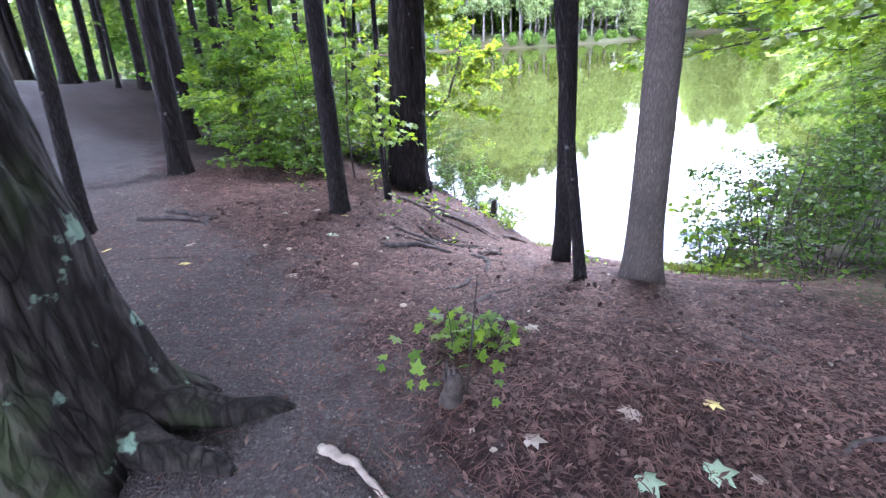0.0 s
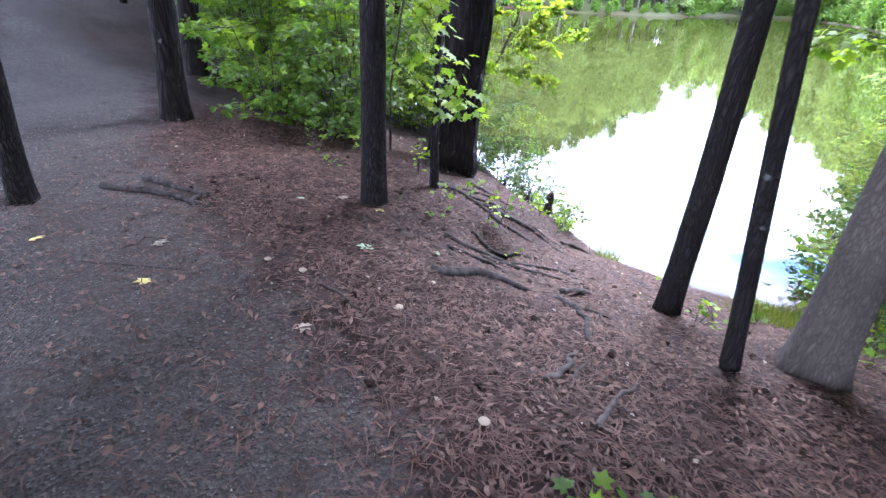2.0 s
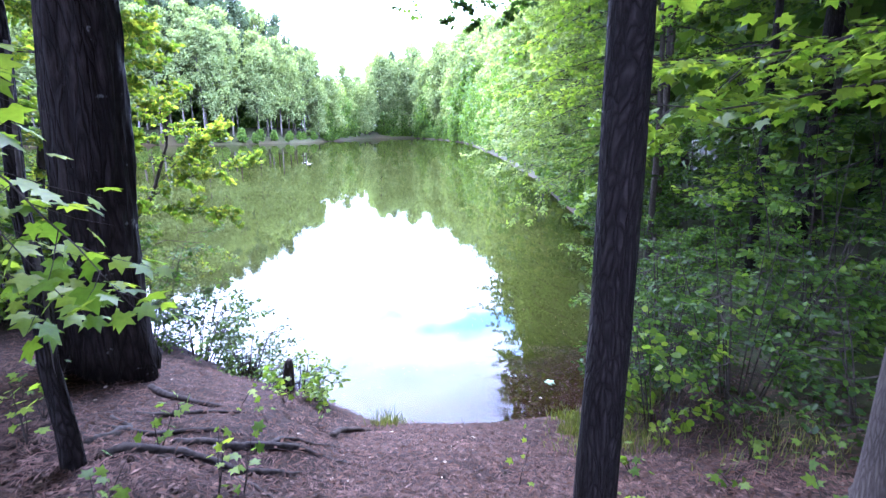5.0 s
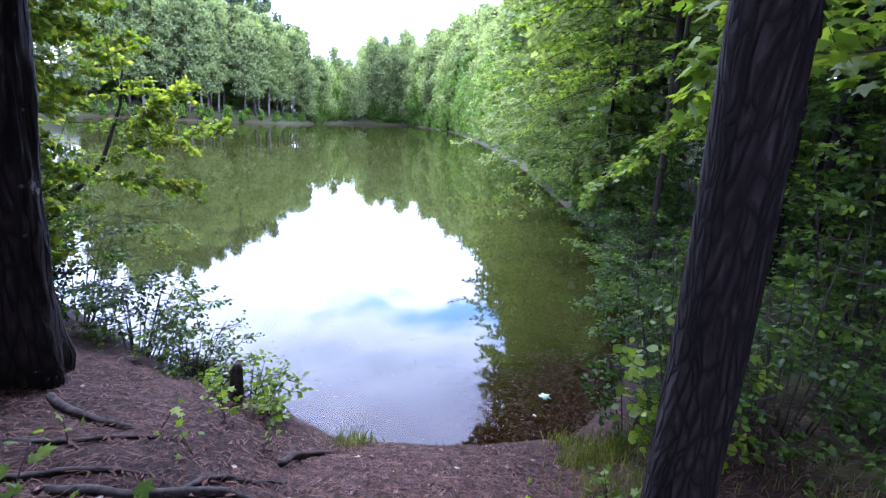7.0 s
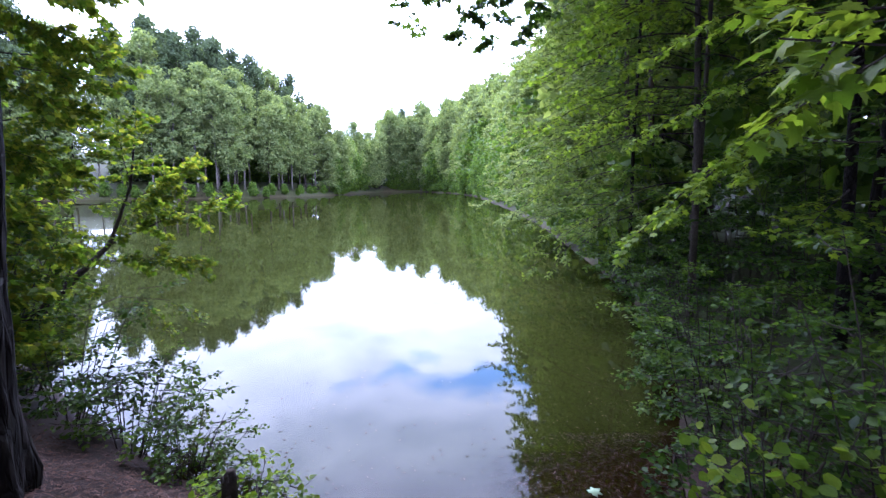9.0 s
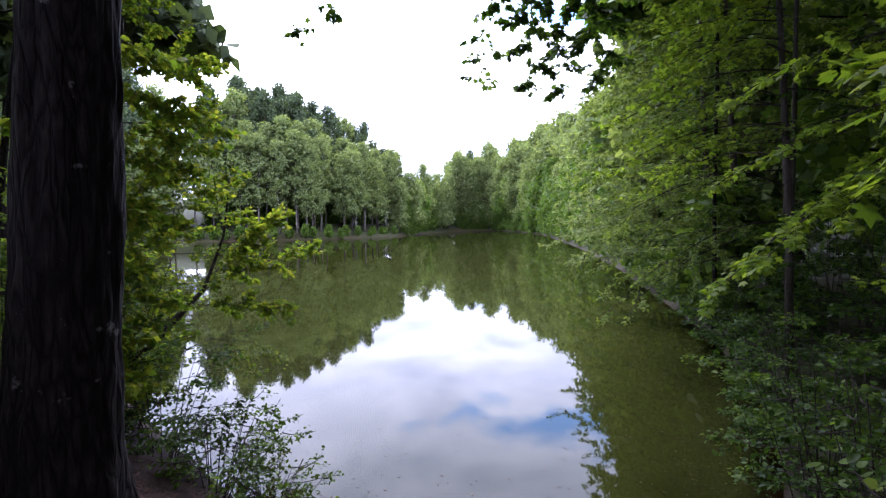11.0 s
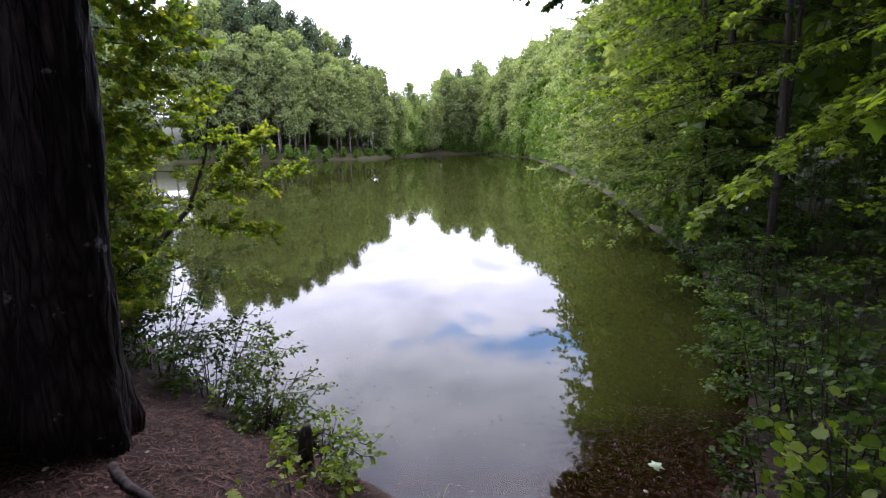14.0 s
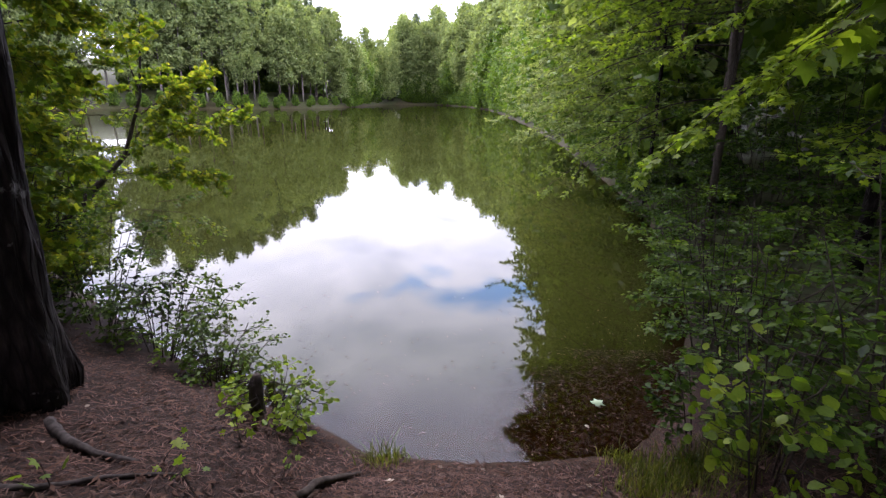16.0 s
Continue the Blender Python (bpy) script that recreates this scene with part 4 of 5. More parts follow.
# maples on the steep bank: long low sprays over the water
leafy("maple_tree", "maple leaning over the water with long bright leaf sprays", "tree", (4.35, 5.2),
      [([(4.35, 5.2, 0.9), (4.3, 5.2, 2.2), (4.2, 5.15, 3.6), (4.1, 5.1, 5.2), (4.0, 5.1, 7.0)], (0.07, 0.06, 0.05, 0.035, 0.015))],
      [((4.2, 5.1, 3.75), (2.0, 5.6, 1.82), -0.12, 0.5, 560, .014), ((4.2, 5.1, 3.85), (2.3, 5.2, 2.15), -0.1, 0.5, 520, .013),
       ((4.2, 5.1, 4.0), (2.75, 4.75, 2.62), -0.1, 0.5, 480, .013), ((4.15, 5.1, 3.6), (2.25, 6.0, 1.95), -0.1, 0.45, 460, .013),
       ((4.2, 5.1, 3.9), (2.4, 6.3, 3.1), -0.2, 0.6, 300, .014), ((4.1, 5.1, 4.5), (2.2, 5.6, 3.9), -0.2, 0.7, 320, .014),
       ((4.1, 5.1, 5.0), (2.5, 4.2, 4.6), -0.1, 0.7, 300, .014), ((4.1, 5.1, 5.6), (2.0, 5.6, 5.3), -0.1, 0.8, 320, .014),
       ((4.0, 5.1, 6.2), (2.4, 6.6, 6.0), 0, 0.8, 300, .014), ((4.3, 5.2, 2.6), (3.0, 4.2, 2.2), 0, 0.6, 220, .012),
       ((4.2, 5.1, 3.8), (4.6, 3.2, 3.4), 0, 0.8, 260, .013), ((4.0, 5.1, 6.6), (3.2, 4.6, 7.0), 0, 0.8, 260, .012)], MAPLE, 0.075, LEAF_SUNLIT, BARK_GREY, 43)


def bank_tree(x, y, h, r, seed, reach, count, size, mat, shape, label, boughs=26, low=1.0):
    rng = np.random.RandomState(seed)
    z = gz(x, y)
    top = (x - 0.5, y + rng.uniform(-.3, .3), z + h)
    stems = [([(x, y, z - 0.2), (x - 0.05, y, z + h * 0.3), (x - 0.25, y, z + h * 0.65), top], (r, r * 0.85, r * 0.55, r * 0.15))]
    bs = []
    for k in range(boughs):
        f = (k + rng.uniform(0, 1)) / boughs
        hh = z + low + (h - low) * f
        a = math.pi + rng.normal(0, 0.75) if k % 4 else rng.uniform(0, 6.28)
        ln = reach * (1.0 - 0.45 * f) * rng.uniform(0.6, 1.0)
        s = (x - 0.4 * f, y, hh)
        e = (s[0] + math.cos(a) * ln, s[1] + math.sin(a) * ln, max(0.25, hh - ln * rng.uniform(0.05, 0.45)))
        bs.append((s, e, -0.12 * ln, ln * 0.42, int(count * 1.7) // boughs, 0.008 + 0.003 * ln))
    return leafy("bank_tree", label, "tree", (x, y), stems, bs, shape, size, mat, BARK_SMOOTH, seed, group="trees of the steep bank")


bank_tree(4.4, 8.3, 8.5, 0.065, 51, 3.4, 4600, 0.085, LEAF_SUNLIT, MAPLE, "slim pale-stemmed tree with bright leaves over the lake", boughs=22, low=3.4)
bank_tree(5.6, 10.6, 9.5, 0.09, 52, 4.5, 6200, 0.085, LEAF_BANK, OVAL, "leafy tree reaching far out over the lake")
bank_tree(5.9, 13.5, 10.5, 0.10, 53, 4.4, 6500, 0.10, LEAF_BANK, OVAL, "light green tree with feathery drooping boughs")
bank_tree(6.6, 17.0, 11.5, 0.11, 54, 5.2, 6500, 0.13, LEAF_BANK, OVAL, "tall leafy tree drooping to the water")
bank_tree(7.2, 21.5, 12.5, 0.12, 55, 5.4, 6000, 0.16, LEAF_FAR_HAZE, OVAL, "tall leafy tree drooping to the water")
bank_tree(7.8, 27.0, 13.0, 0.12, 56, 5.8, 6000, 0.19, LEAF_FAR_HAZE, OVAL, "tall leafy tree drooping to the water")
bank_tree(6.6, 7.0, 9.5, 0.10, 57, 3.4, 3800, 0.10, LEAF_SHADED, OVAL, "shaded tree behind the bank", low=2.0)
bank_tree(7.0, 3.6, 9.0, 0.10, 58, 3.8, 3600, 0.10, LEAF_SHADED, OVAL, "shaded tree in the woods by the bank", low=1.2)
bank_tree(7.5, -0.5, 9.0, 0.11, 59, 4.5, 3600, 0.11, LEAF_MID, OVAL, "shaded tree in the woods by the slope", low=1.2)

# the rows with the darkest leaf carry the bank's shade in their colour
for x, y, h, s, st, n, shp, size, mat, seed, lab in [
    (2.75, 4.75, 1.7, 0.8, 12, 2400, OVAL, 0.05, LEAF_MID, 61, "dense dark small-leaved bush at the water's edge"),
    (2.4, 3.5, 1.6, 0.75, 12, 1300, OVAL, 0.052, LEAF_SHADED, 62, "dark small-leaved bush on the bank"),
    (3.3, 5.9, 1.5, 0.8, 10, 1800, OVAL, 0.055, LEAF_SHADED, 63, "dark bush hanging over the water"),
    (2.5, 2.5, 1.9, 0.75, 12, 1000, OVAL, 0.06, LEAF_SHADED, 64, "green understorey bush on the slope"),
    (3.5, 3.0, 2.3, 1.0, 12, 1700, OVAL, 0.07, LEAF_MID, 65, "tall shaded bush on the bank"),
    (3.9, 7.4, 1.6, 0.9, 9, 1500, OVAL, 0.065, LEAF_SHADED, 66, "dark bush hanging over the water"),
    (4.7, 1.8, 2.0, 1.0, 9, 1200, OVAL, 0.08, LEAF_SHADED, 67, "shaded bush in the woods"),
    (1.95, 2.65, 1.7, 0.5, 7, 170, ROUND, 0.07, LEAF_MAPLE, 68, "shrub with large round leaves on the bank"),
    (4.5, 9.6, 1.6, 1.0, 9, 1400, OVAL, 0.08, LEAF_SHADED, 69, "dark bush hanging over the water"),
    (4.9, 11.4, 1.9, 1.1, 9, 1200, OVAL, 0.10, LEAF_SHADED, 161, "dark bush hanging over the water"),
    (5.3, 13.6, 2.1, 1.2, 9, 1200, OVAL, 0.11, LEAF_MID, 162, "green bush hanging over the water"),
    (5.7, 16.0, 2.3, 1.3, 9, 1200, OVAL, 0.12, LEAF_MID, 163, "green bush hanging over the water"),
    (5.2, 6.6, 2.6, 1.2, 10, 1400, OVAL, 0.09, LEAF_SHADED, 164, "tall dark bush in the shade of the bank"),
    (5.6, 8.6, 3.0, 1.3, 10, 1400, OVAL, 0.10, LEAF_SHADED, 165, "tall dark bush in the shade of the bank"),
    (4.6, 3.9, 2.6, 1.1, 10, 1400, OVAL, 0.085, LEAF_SHADED, 166, "tall dark bush in the shade of the bank"),
    (5.9, 2.6, 2.8, 1.3, 10, 1300, OVAL, 0.10, LEAF_SHADED, 167, "tall dark bush in the shaded woods"),
    (6.2, 0.2, 2.6, 1.3, 10, 1200, OVAL, 0.10, LEAF_SHADED, 168, "tall dark bush in the shaded woods"),
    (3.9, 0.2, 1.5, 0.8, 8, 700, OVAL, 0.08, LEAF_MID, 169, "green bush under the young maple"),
    (6.6, 5.0, 3.4, 1.4, 10, 1300, OVAL, 0.11, LEAF_SHADED, 170, "tall dark bush in the shaded woods"),
    (6.4, 10.8, 3.4, 1.5, 10, 1200, OVAL, 0.12, LEAF_SHADED, 171, "tall dark bush in the shaded woods"),
    (1.9, 3.3, 0.8, 0.4, 6, 420, OVAL, 0.055, LEAF_SHADED, 172, "low dark bush at the shallow water"),
    (2.9, 1.7, 1.0, 0.6, 8, 380, OVAL, 0.055, LEAF_SHADED, 173, "green understorey bush on the slope")]:
    bush("bush", lab, x, y, h, s, st, n, shp, size, mat, seed, group="bushes of the steep bank")

for kind, x, y, s, turn in ((1, 10.5, 4.5, 0.9, 10), (3, 9.0, 8.5, 1.1, 50), (1, 12.5, 9.5, 1.0, 90), (0, 11.5, 14.5, 1.0, 130), (1, 13, -0.5, 0.9, 200), (3, 10.0, 0.5, 1.1, 240), (1, 12, -5.5, 0.9, 280), (3, 9.5, 12.0, 1.2, 330), (1, 10.5, 19.0, 1.0, 20), (3, 14.5, 4.5, 1.3, 70)):
    plant(kind, x, y, s, turn)

# overhanging shrub tree on the other bank
leafy("overhanging_tree", "small crooked tree with fine leaves hanging over the water", "tree", (-4.95, 5.45),
      [([(-4.95, 5.45, 0.3), (-4.75, 5.8, 0.95), (-4.5, 6.25, 1.42), (-4.5, 7.05, 1.8), (-4.3, 7.3, 2.6), (-4.2, 7.4, 3.6)], (0.06, 0.055, 0.05, 0.03, 0.02, 0.008)),
       ([(-5.05, 5.4, 0.3), (-5.2, 5.6, 1.8), (-5.1, 5.9, 3.4), (-4.9, 6.1, 5.2), (-4.8, 6.2, 7.0)], (0.06, 0.05, 0.04, 0.03, 0.012))],
      [((-4.5, 7.05, 1.8), (-3.0, 7.9, 2.3), -0.1, 0.62, 693, .012), ((-4.5, 6.7, 1.65), (-3.2, 7.3, 1.55), 0, 0.57, 546, .010),
       ((-4.5, 7.05, 1.85), (-3.5, 7.1, 2.75), -0.1, 0.62, 630, .010), ((-4.4, 7.2, 2.3), (-3.4, 7.6, 3.0), 0, 0.62, 630, .010),
       ((-4.3, 7.3, 2.6), (-4.0, 6.6, 3.4), 0, 0.62, 546, .010), ((-4.6, 6.1, 1.35), (-5.3, 6.6, 2.2), 0, 0.62, 504, .010),
       ((-5.15, 5.8, 2.6), (-4.3, 6.3, 2.7), 0, 0.62, 630, .010), ((-5.1, 5.9, 3.3), (-4.1, 6.2, 3.5), 0, 0.67, 693, .010),
       ((-5.0, 6.0, 4.1), (-4.0, 6.6, 4.2), 0, 0.72, 714, .010), ((-4.9, 6.1, 4.9), (-3.9, 6.5, 5.0), 0, 0.72, 714, .010),
       ((-4.9, 6.1, 5.5), (-4.3, 5.2, 5.4), 0, 0.72, 672, .010), ((-5.0, 6.0, 4.4), (-4.8, 4.9, 4.2), 0, 0.72, 672, .010),
       ((-5.15, 5.8, 2.9), (-4.7, 4.9, 2.7), 0, 0.62, 588, .010), ((-5.2, 5.6, 1.9), (-4.5, 5.1, 1.7), 0, 0.57, 546, .010),
       ((-5.1, 5.5, 1.2), (-4.2, 5.4, 1.0), 0, 0.57, 504, .010), ((-4.8, 6.2, 6.3), (-4.0, 6.3, 6.3), 0, 0.72, 630, .010),
       ((-5.2, 5.6, 2.3), (-6.2, 5.8, 2.5), 0, 0.62, 504, .010), ((-5.0, 6.0, 3.8), (-6.1, 6.3, 4.0), 0, 0.72, 588, .010)], OVAL, 0.074, LEAF_LAKE, TWIG, 71, flat=1.1, tier=2.0, more=1.7)
leafy("bank_maple", "bright leafy maple beside the big pine over the water", "tree", (-5.9, 4.9),
      [([(-5.9, 4.9, 0.9), (-5.7, 5.0, 2.2), (-5.5, 5.1, 4.0), (-5.2, 5.2, 6.2)], (0.06, 0.05, 0.035, 0.012))],
      [((-4.57, 4.91, 4.80), (-3.67, 5.26, 4.55), -0.05, 0.55, 250, .008),
       ((-4.65, 5.35, 4.38), (-3.75, 5.70, 4.13), -0.05, 0.55, 250, .008),
       ((-4.63, 5.70, 3.91), (-3.73, 6.05, 3.66), -0.05, 0.55, 250, .008),
       ((-4.73, 5.07, 3.71), (-3.83, 5.42, 3.46), -0.05, 0.55, 250, .008),
       ((-4.72, 4.88, 3.07), (-3.82, 5.23, 2.82), -0.05, 0.55, 250, .008),
       ((-4.93, 5.59, 3.08), (-4.03, 5.94, 2.83), -0.05, 0.55, 250, .008),
       ((-4.72, 4.72, 2.46), (-3.82, 5.07, 2.21), -0.05, 0.55, 250, .008),
       ((-4.55, 4.49, 1.82), (-3.65, 4.84, 1.57), -0.05, 0.55, 250, .008),
       ((-4.73, 5.16, 2.07), (-3.83, 5.51, 1.82), -0.05, 0.55, 250, .008),
       ((-4.56, 6.28, 4.22), (-3.66, 6.63, 3.97), -0.05, 0.55, 250, .008),
       ((-4.47, 4.18, 1.44), (-3.57, 4.53, 1.19), -0.05, 0.55, 250, .008),
       ((-4.52, 5.54, 4.87), (-3.62, 5.89, 4.62), -0.05, 0.55, 250, .008)], MAPLE, 0.09, LEAF_LAKE, BARK_GREY, 73, flat=0.9, tier=1.8, more=1.4)
leafy("yellowing_twig", "thin bent dead twig with yellowing leaves over the water", "branch", (-4.7, 5.9),
      [([(-4.72, 5.9, 0.55), (-4.5, 6.3, 1.0), (-4.26, 6.8, 1.12), (-3.75, 7.1, 1.0)], (0.012, 0.009, 0.007, 0.004))],
      [((-3.9, 7.0, 1.05), (-3.3, 7.2, 0.7), -0.05, 0.3, 110, .004), ((-4.1, 6.9, 1.1), (-3.6, 6.9, 0.6), 0, 0.3, 80, .004)], OVAL, 0.06, LEAF_YELLOW, TWIG, 72, stem_name="stem")

for x, y, h, s, st, n, size, mat, seed, lean, lab in [
    (-5.3, 6.1, 2.4, 0.95, 13, 1700, 0.07, LEAF_LAKE, 86, (0.1, 0.1), "leafy green shrub crowding the bank"),
    (-4.6, 5.55, 1.6, 0.8, 12, 1300, 0.06, LEAF_LAKE, 87, (0.1, 0.1), "leafy green shrub crowding the bank"),
    (-6.3, 6.7, 3.0, 1.1, 12, 1500, 0.08, LEAF_LAKE, 88, (0, 0.1), "tall leafy green shrub crowding the bank"),
    (-2.85, 4.62, 0.95, 0.6, 14, 1000, 0.05, LEAF_MID, 81, (0.2, 0.2), "thin twiggy shrub leaning out over the water"),
    (-2.15, 4.22, 0.65, 0.45, 12, 620, 0.045, LEAF_MID, 82, (0.2, 0.3), "thin twiggy shrub at the water's edge"),
    (-3.6, 4.9, 1.3, 0.7, 12, 1000, 0.055, LEAF_SHADED, 83, (0.1, 0.2), "shady shrub on the bank beside the big pine"),
    (-4.4, 4.6, 1.9, 0.9, 12, 1300, 0.06, LEAF_MID, 84, (0, 0.1), "green shrub behind the big pine"),
    (-1.35, 3.45, 0.45, 0.36, 10, 330, 0.055, LEAF_MAPLE, 85, (0.2, 0.2), "small green shrub round the old stump")]:
    bush("shrub", lab, x, y, h, s, st, n, OVAL, size, mat, seed, group="shrubs at the water", lean=lean, low=0.25)

# understorey along the trail
for x, y, h, s, st, n, seed in [(-4.35, 1.15, 1.2, 0.8, 10, 900, 91), (-3.7, 1.7, 1.7, 0.8, 11, 1100, 92), (-5.6, 2.3, 1.8, 1.0, 11, 1100, 93), (-4.5, 2.6, 2.3, 0.9, 12, 1300, 94), (-6.9, 3.1, 2.2, 1.1, 11, 1100, 95), (-4.9, 3.4, 2.6, 1.1, 12, 1300, 96), (-8.6, 3.9, 2.2, 1.2, 10, 1000, 97), (-3.3, 1.2, 0.9, 0.5, 7, 420, 98), (-6.3, 4.6, 3.0, 1.2, 11, 1100, 99), (-10.5, 5.0, 2.6, 1.3, 10, 900, 100), (-4.4, 3.9, 1.8, 0.8, 10, 900, 104), (-8.0, 5.6, 3.6, 1.3, 10, 900, 105), (-12.5, 5.8, 3.0, 1.5, 10, 900, 106), (-15.5, 7.0, 3.4, 1.7, 10, 900, 107)]:
    big = 1 if x > -5 else 1.6
    bush("bush", "fresh green understorey bush beside the trail", x, y, h, s, st, n, MAPLE if seed % 2 else OVAL, 0.08 * big, LEAF_MID if seed % 3 else LEAF_MAPLE, seed, group="understorey of the woods")

# leaves hanging down from the canopy over the water
leafy("overhead_branch", "dark leafy branch hanging from the canopy above", "branch", (0.64, 0.70),
      [([(0.55, 0.75, 7.6), (0.3, 2.2, 7.0), (0.1, 4.2, 6.0), (0.1, 5.4, 5.3)], (0.03, 0.025, 0.016, 0.006))],
      [((0.1, 4.6, 5.8), (0.35, 5.9, 4.2), -0.1, 0.55, 560, .006), ((0.1, 5.0, 5.5), (-0.35, 6.1, 4.35), -0.1, 0.35, 162, .006), ((0.1, 4.0, 6.1), (1.0, 5.6, 4.6), -0.1, 0.65, 700, .006),
       ((0.1, 4.4, 5.9), (1.2, 6.1, 4.4), -0.1, 0.65, 560, .006), ((0.1, 4.2, 6.0), (0.75, 6.4, 4.3), -0.1, 0.55, 420, .006),
       ((0.2, 3.6, 6.3), (-2.3, 5.6, 4.75), -0.15, 0.4, 270, .008), ((0.2, 3.0, 6.6), (-3.0, 5.0, 5.1), -0.15, 0.4, 270, .008)], MAPLE, 0.085, LEAF_SHADED, TWIG, 111, stem_name="stem")

# ---- things on the forest floor ----
def on_ground(pts, lift=0.0):
    p = np.array([(x, y, 0.0) for x, y in pts])
    p[:, 2] = ground_z(p[:, 0], p[:, 1]) + lift
    return p


def dense(pts, n):
    pts = np.array(pts, float)
    t = np.linspace(0, len(pts) - 1, n)
    return np.stack([np.interp(t, np.arange(len(pts)), pts[:, c]) for c in range(2)], 1)


def root(pts, r, seed, label="exposed grey tree root winding over the needles", mat=ROOT, name="root", category="root"):
    rng = np.random.RandomState(seed)
    q = dense(pts, 16)
    q += np.cumsum(rng.normal(0, 0.008, q.shape), 0)
    p = on_ground(q)
    bulge = np.sin(np.linspace(0.3, 3.0, 16))
    p[:, 2] += r * (1.1 * bulge - 0.15)
    g = Geo(); g.add(*tube(p, r * np.linspace(1.1, 0.5, 16) * rng.uniform(0.85, 1.15, 16), 8, 0.1, rng))
    single(name, g.mesh(name, True), mat, label, category, group="roots and sticks")


for i, (pts, r) in enumerate([
    ([(-0.98, 0.08), (-0.74, 0.24), (-0.5, 0.55), (-0.27, 0.82), (0.07, 0.84)], 0.024), ([(-0.86, -0.05), (-0.58, 0.14), (-0.38, 0.02)], 0.018),
    ([(-0.68, 0.2), (-0.45, 0.26), (-0.12, 0.44), (0.2, 0.5)], 0.018), ([(-0.62, -0.58), (-0.47, -0.37), (-0.32, -0.27), (-0.1, -0.2)], 0.032),
    ([(0.06, -0.13), (0.22, -0.17), (0.36, -0.32), (0.44, -0.6)], 0.022), ([(0.14, -0.13), (0.3, -0.02), (0.48, 0.0)], 0.014),
    ([(-2.95, -1.42), (-2.62, -1.27), (-2.07, -1.1)], 0.022), ([(-2.9, -1.17), (-2.5, -1.12), (-2.2, -1.01)], 0.02), ([(-2.35, -1.0), (-2.2, -1.2)], 0.018),
    ([(-0.27, 0.84), (-0.1, 0.7), (0.15, 0.66)], 0.013), ([(-1.0, 0.55), (-0.8, 0.76), (-0.62, 1.05)], 0.022)]):
    root(pts, r * 1.1, 200 + i)
for i, (pts, r) in enumerate([
    ([(-2.3, 2.6), (-1.95, 2.35), (-1.6, 2.3)], 0.03), ([(-1.6, 1.0), (-1.35, 1.2), (-1.05, 1.25), (-0.8, 1.5)], 0.03), ([(-1.55, 1.5), (-1.2, 1.55), (-0.95, 1.8), (-0.6, 1.85)], 0.026),
    ([(-1.9, 1.4), (-1.65, 1.65), (-1.3, 1.75)], 0.02), ([(-2.0, 1.9), (-1.7, 1.95), (-1.35, 2.2)], 0.018),
    ([(-1.15, 1.6), (-1.05, 1.95), (-0.8, 2.2)], 0.02), ([(-1.75, 1.1), (-1.8, 1.5), (-2.05, 1.8)], 0.022)]):
    root(pts, r, 600 + i, "dark tree root lying bare on the bank")
for i, (pts, r) in enumerate([
    ([(0.4, -1.1), (0.43, -0.9), (0.46, -0.72)], 0.026), ([(0.52, -1.05), (0.52, -0.7)], 0.014), ([(0.71, -1.24), (0.73, -1.0), (0.75, -0.66)], 0.022), ([(2.15, -0.55), (2.5, -0.8)], 0.02),
    ([(-0.88, -1.29), (-0.49, -1.31)], 0.012), ([(0.2, -0.95), (-0.02, -0.75)], 0.012), ([(1.9, -1.35), (2.4, -1.0)], 0.016), ([(-1.2, -2.1), (-0.9, -2.2)], 0.01), ([(-1.9, -2.0), (-1.5, -1.75)], 0.01),
    ([(2.6, -1.6), (3.0, -1.2)], 0.018), ([(1.6, -1.05), (1.95, -0.75)], 0.012), ([(-1.1, 1.2), (-0.75, 1.0)], 0.014), ([(-1.5, 1.05), (-1.25, 1.25)], 0.01), ([(2.0, 0.9), (2.9, 1.6)], 0.025), ([(2.4, 1.9), (3.1, 1.5)], 0.015)]):
    root(pts, r * 0.72, 230 + i, "fallen grey stick lying on the needles", DEADWOOD, "fallen_stick", "stick")
root([(0.80, -2.74), (0.95, -2.72), (1.2, -2.8)], 0.022, 260, "pale yellowish fallen stick with lichen", PALELEAF, "fallen_stick", "stick")
root([(0.03, 0.09), (0.17, 0.33)], 0.035, 261, "grey piece of rotten bark", DEADWOOD, "bark_piece", "bark")
root([(-0.88, 2.5), (-0.64, 3.05)], 0.032, 262, "short dark rotten log at the water's edge", TWIG, "log", "log")


def stump(x, y, r, h, label, seed):
    rng = np.random.RandomState(seed)
    t = thing("stump", label, "stump", (x, y, gz(x, y)))
    p = np.array([(0, 0, -0.1), (0, 0, 0.02), (0.01, 0, h * 0.5), (0.015, 0.01, h * 0.85), (0.02, 0.01, h)])
    g = Geo(); g.add(*tube(p, (r * 1.5, r * 1.25, r, r * 0.9, r * 0.55), 12, 0.12, rng))
    part("wood", g.mesh("wood", True), TWIG, t)
    for k in range(5):
        a = k * 1.3
        c = np.array([math.cos(a) * r * 0.6, math.sin(a) * r * 0.6, h * 0.8])
        g = Geo(); g.add(*tube(np.array([c, c + np.array([0, 0, rng.uniform(0.03, 0.09)])]), (r * 0.3, r * 0.08), 5, 0.2, rng))
        part("splinter", g.mesh("splinter"), DEADWOOD, t)


stump(-1.43, 3.36, 0.05, 0.34, "dark broken stump standing at the water", 270)
stump(1.12, -2.24, 0.042, 0.17, "small dark cut stump with a green shoot", 271)


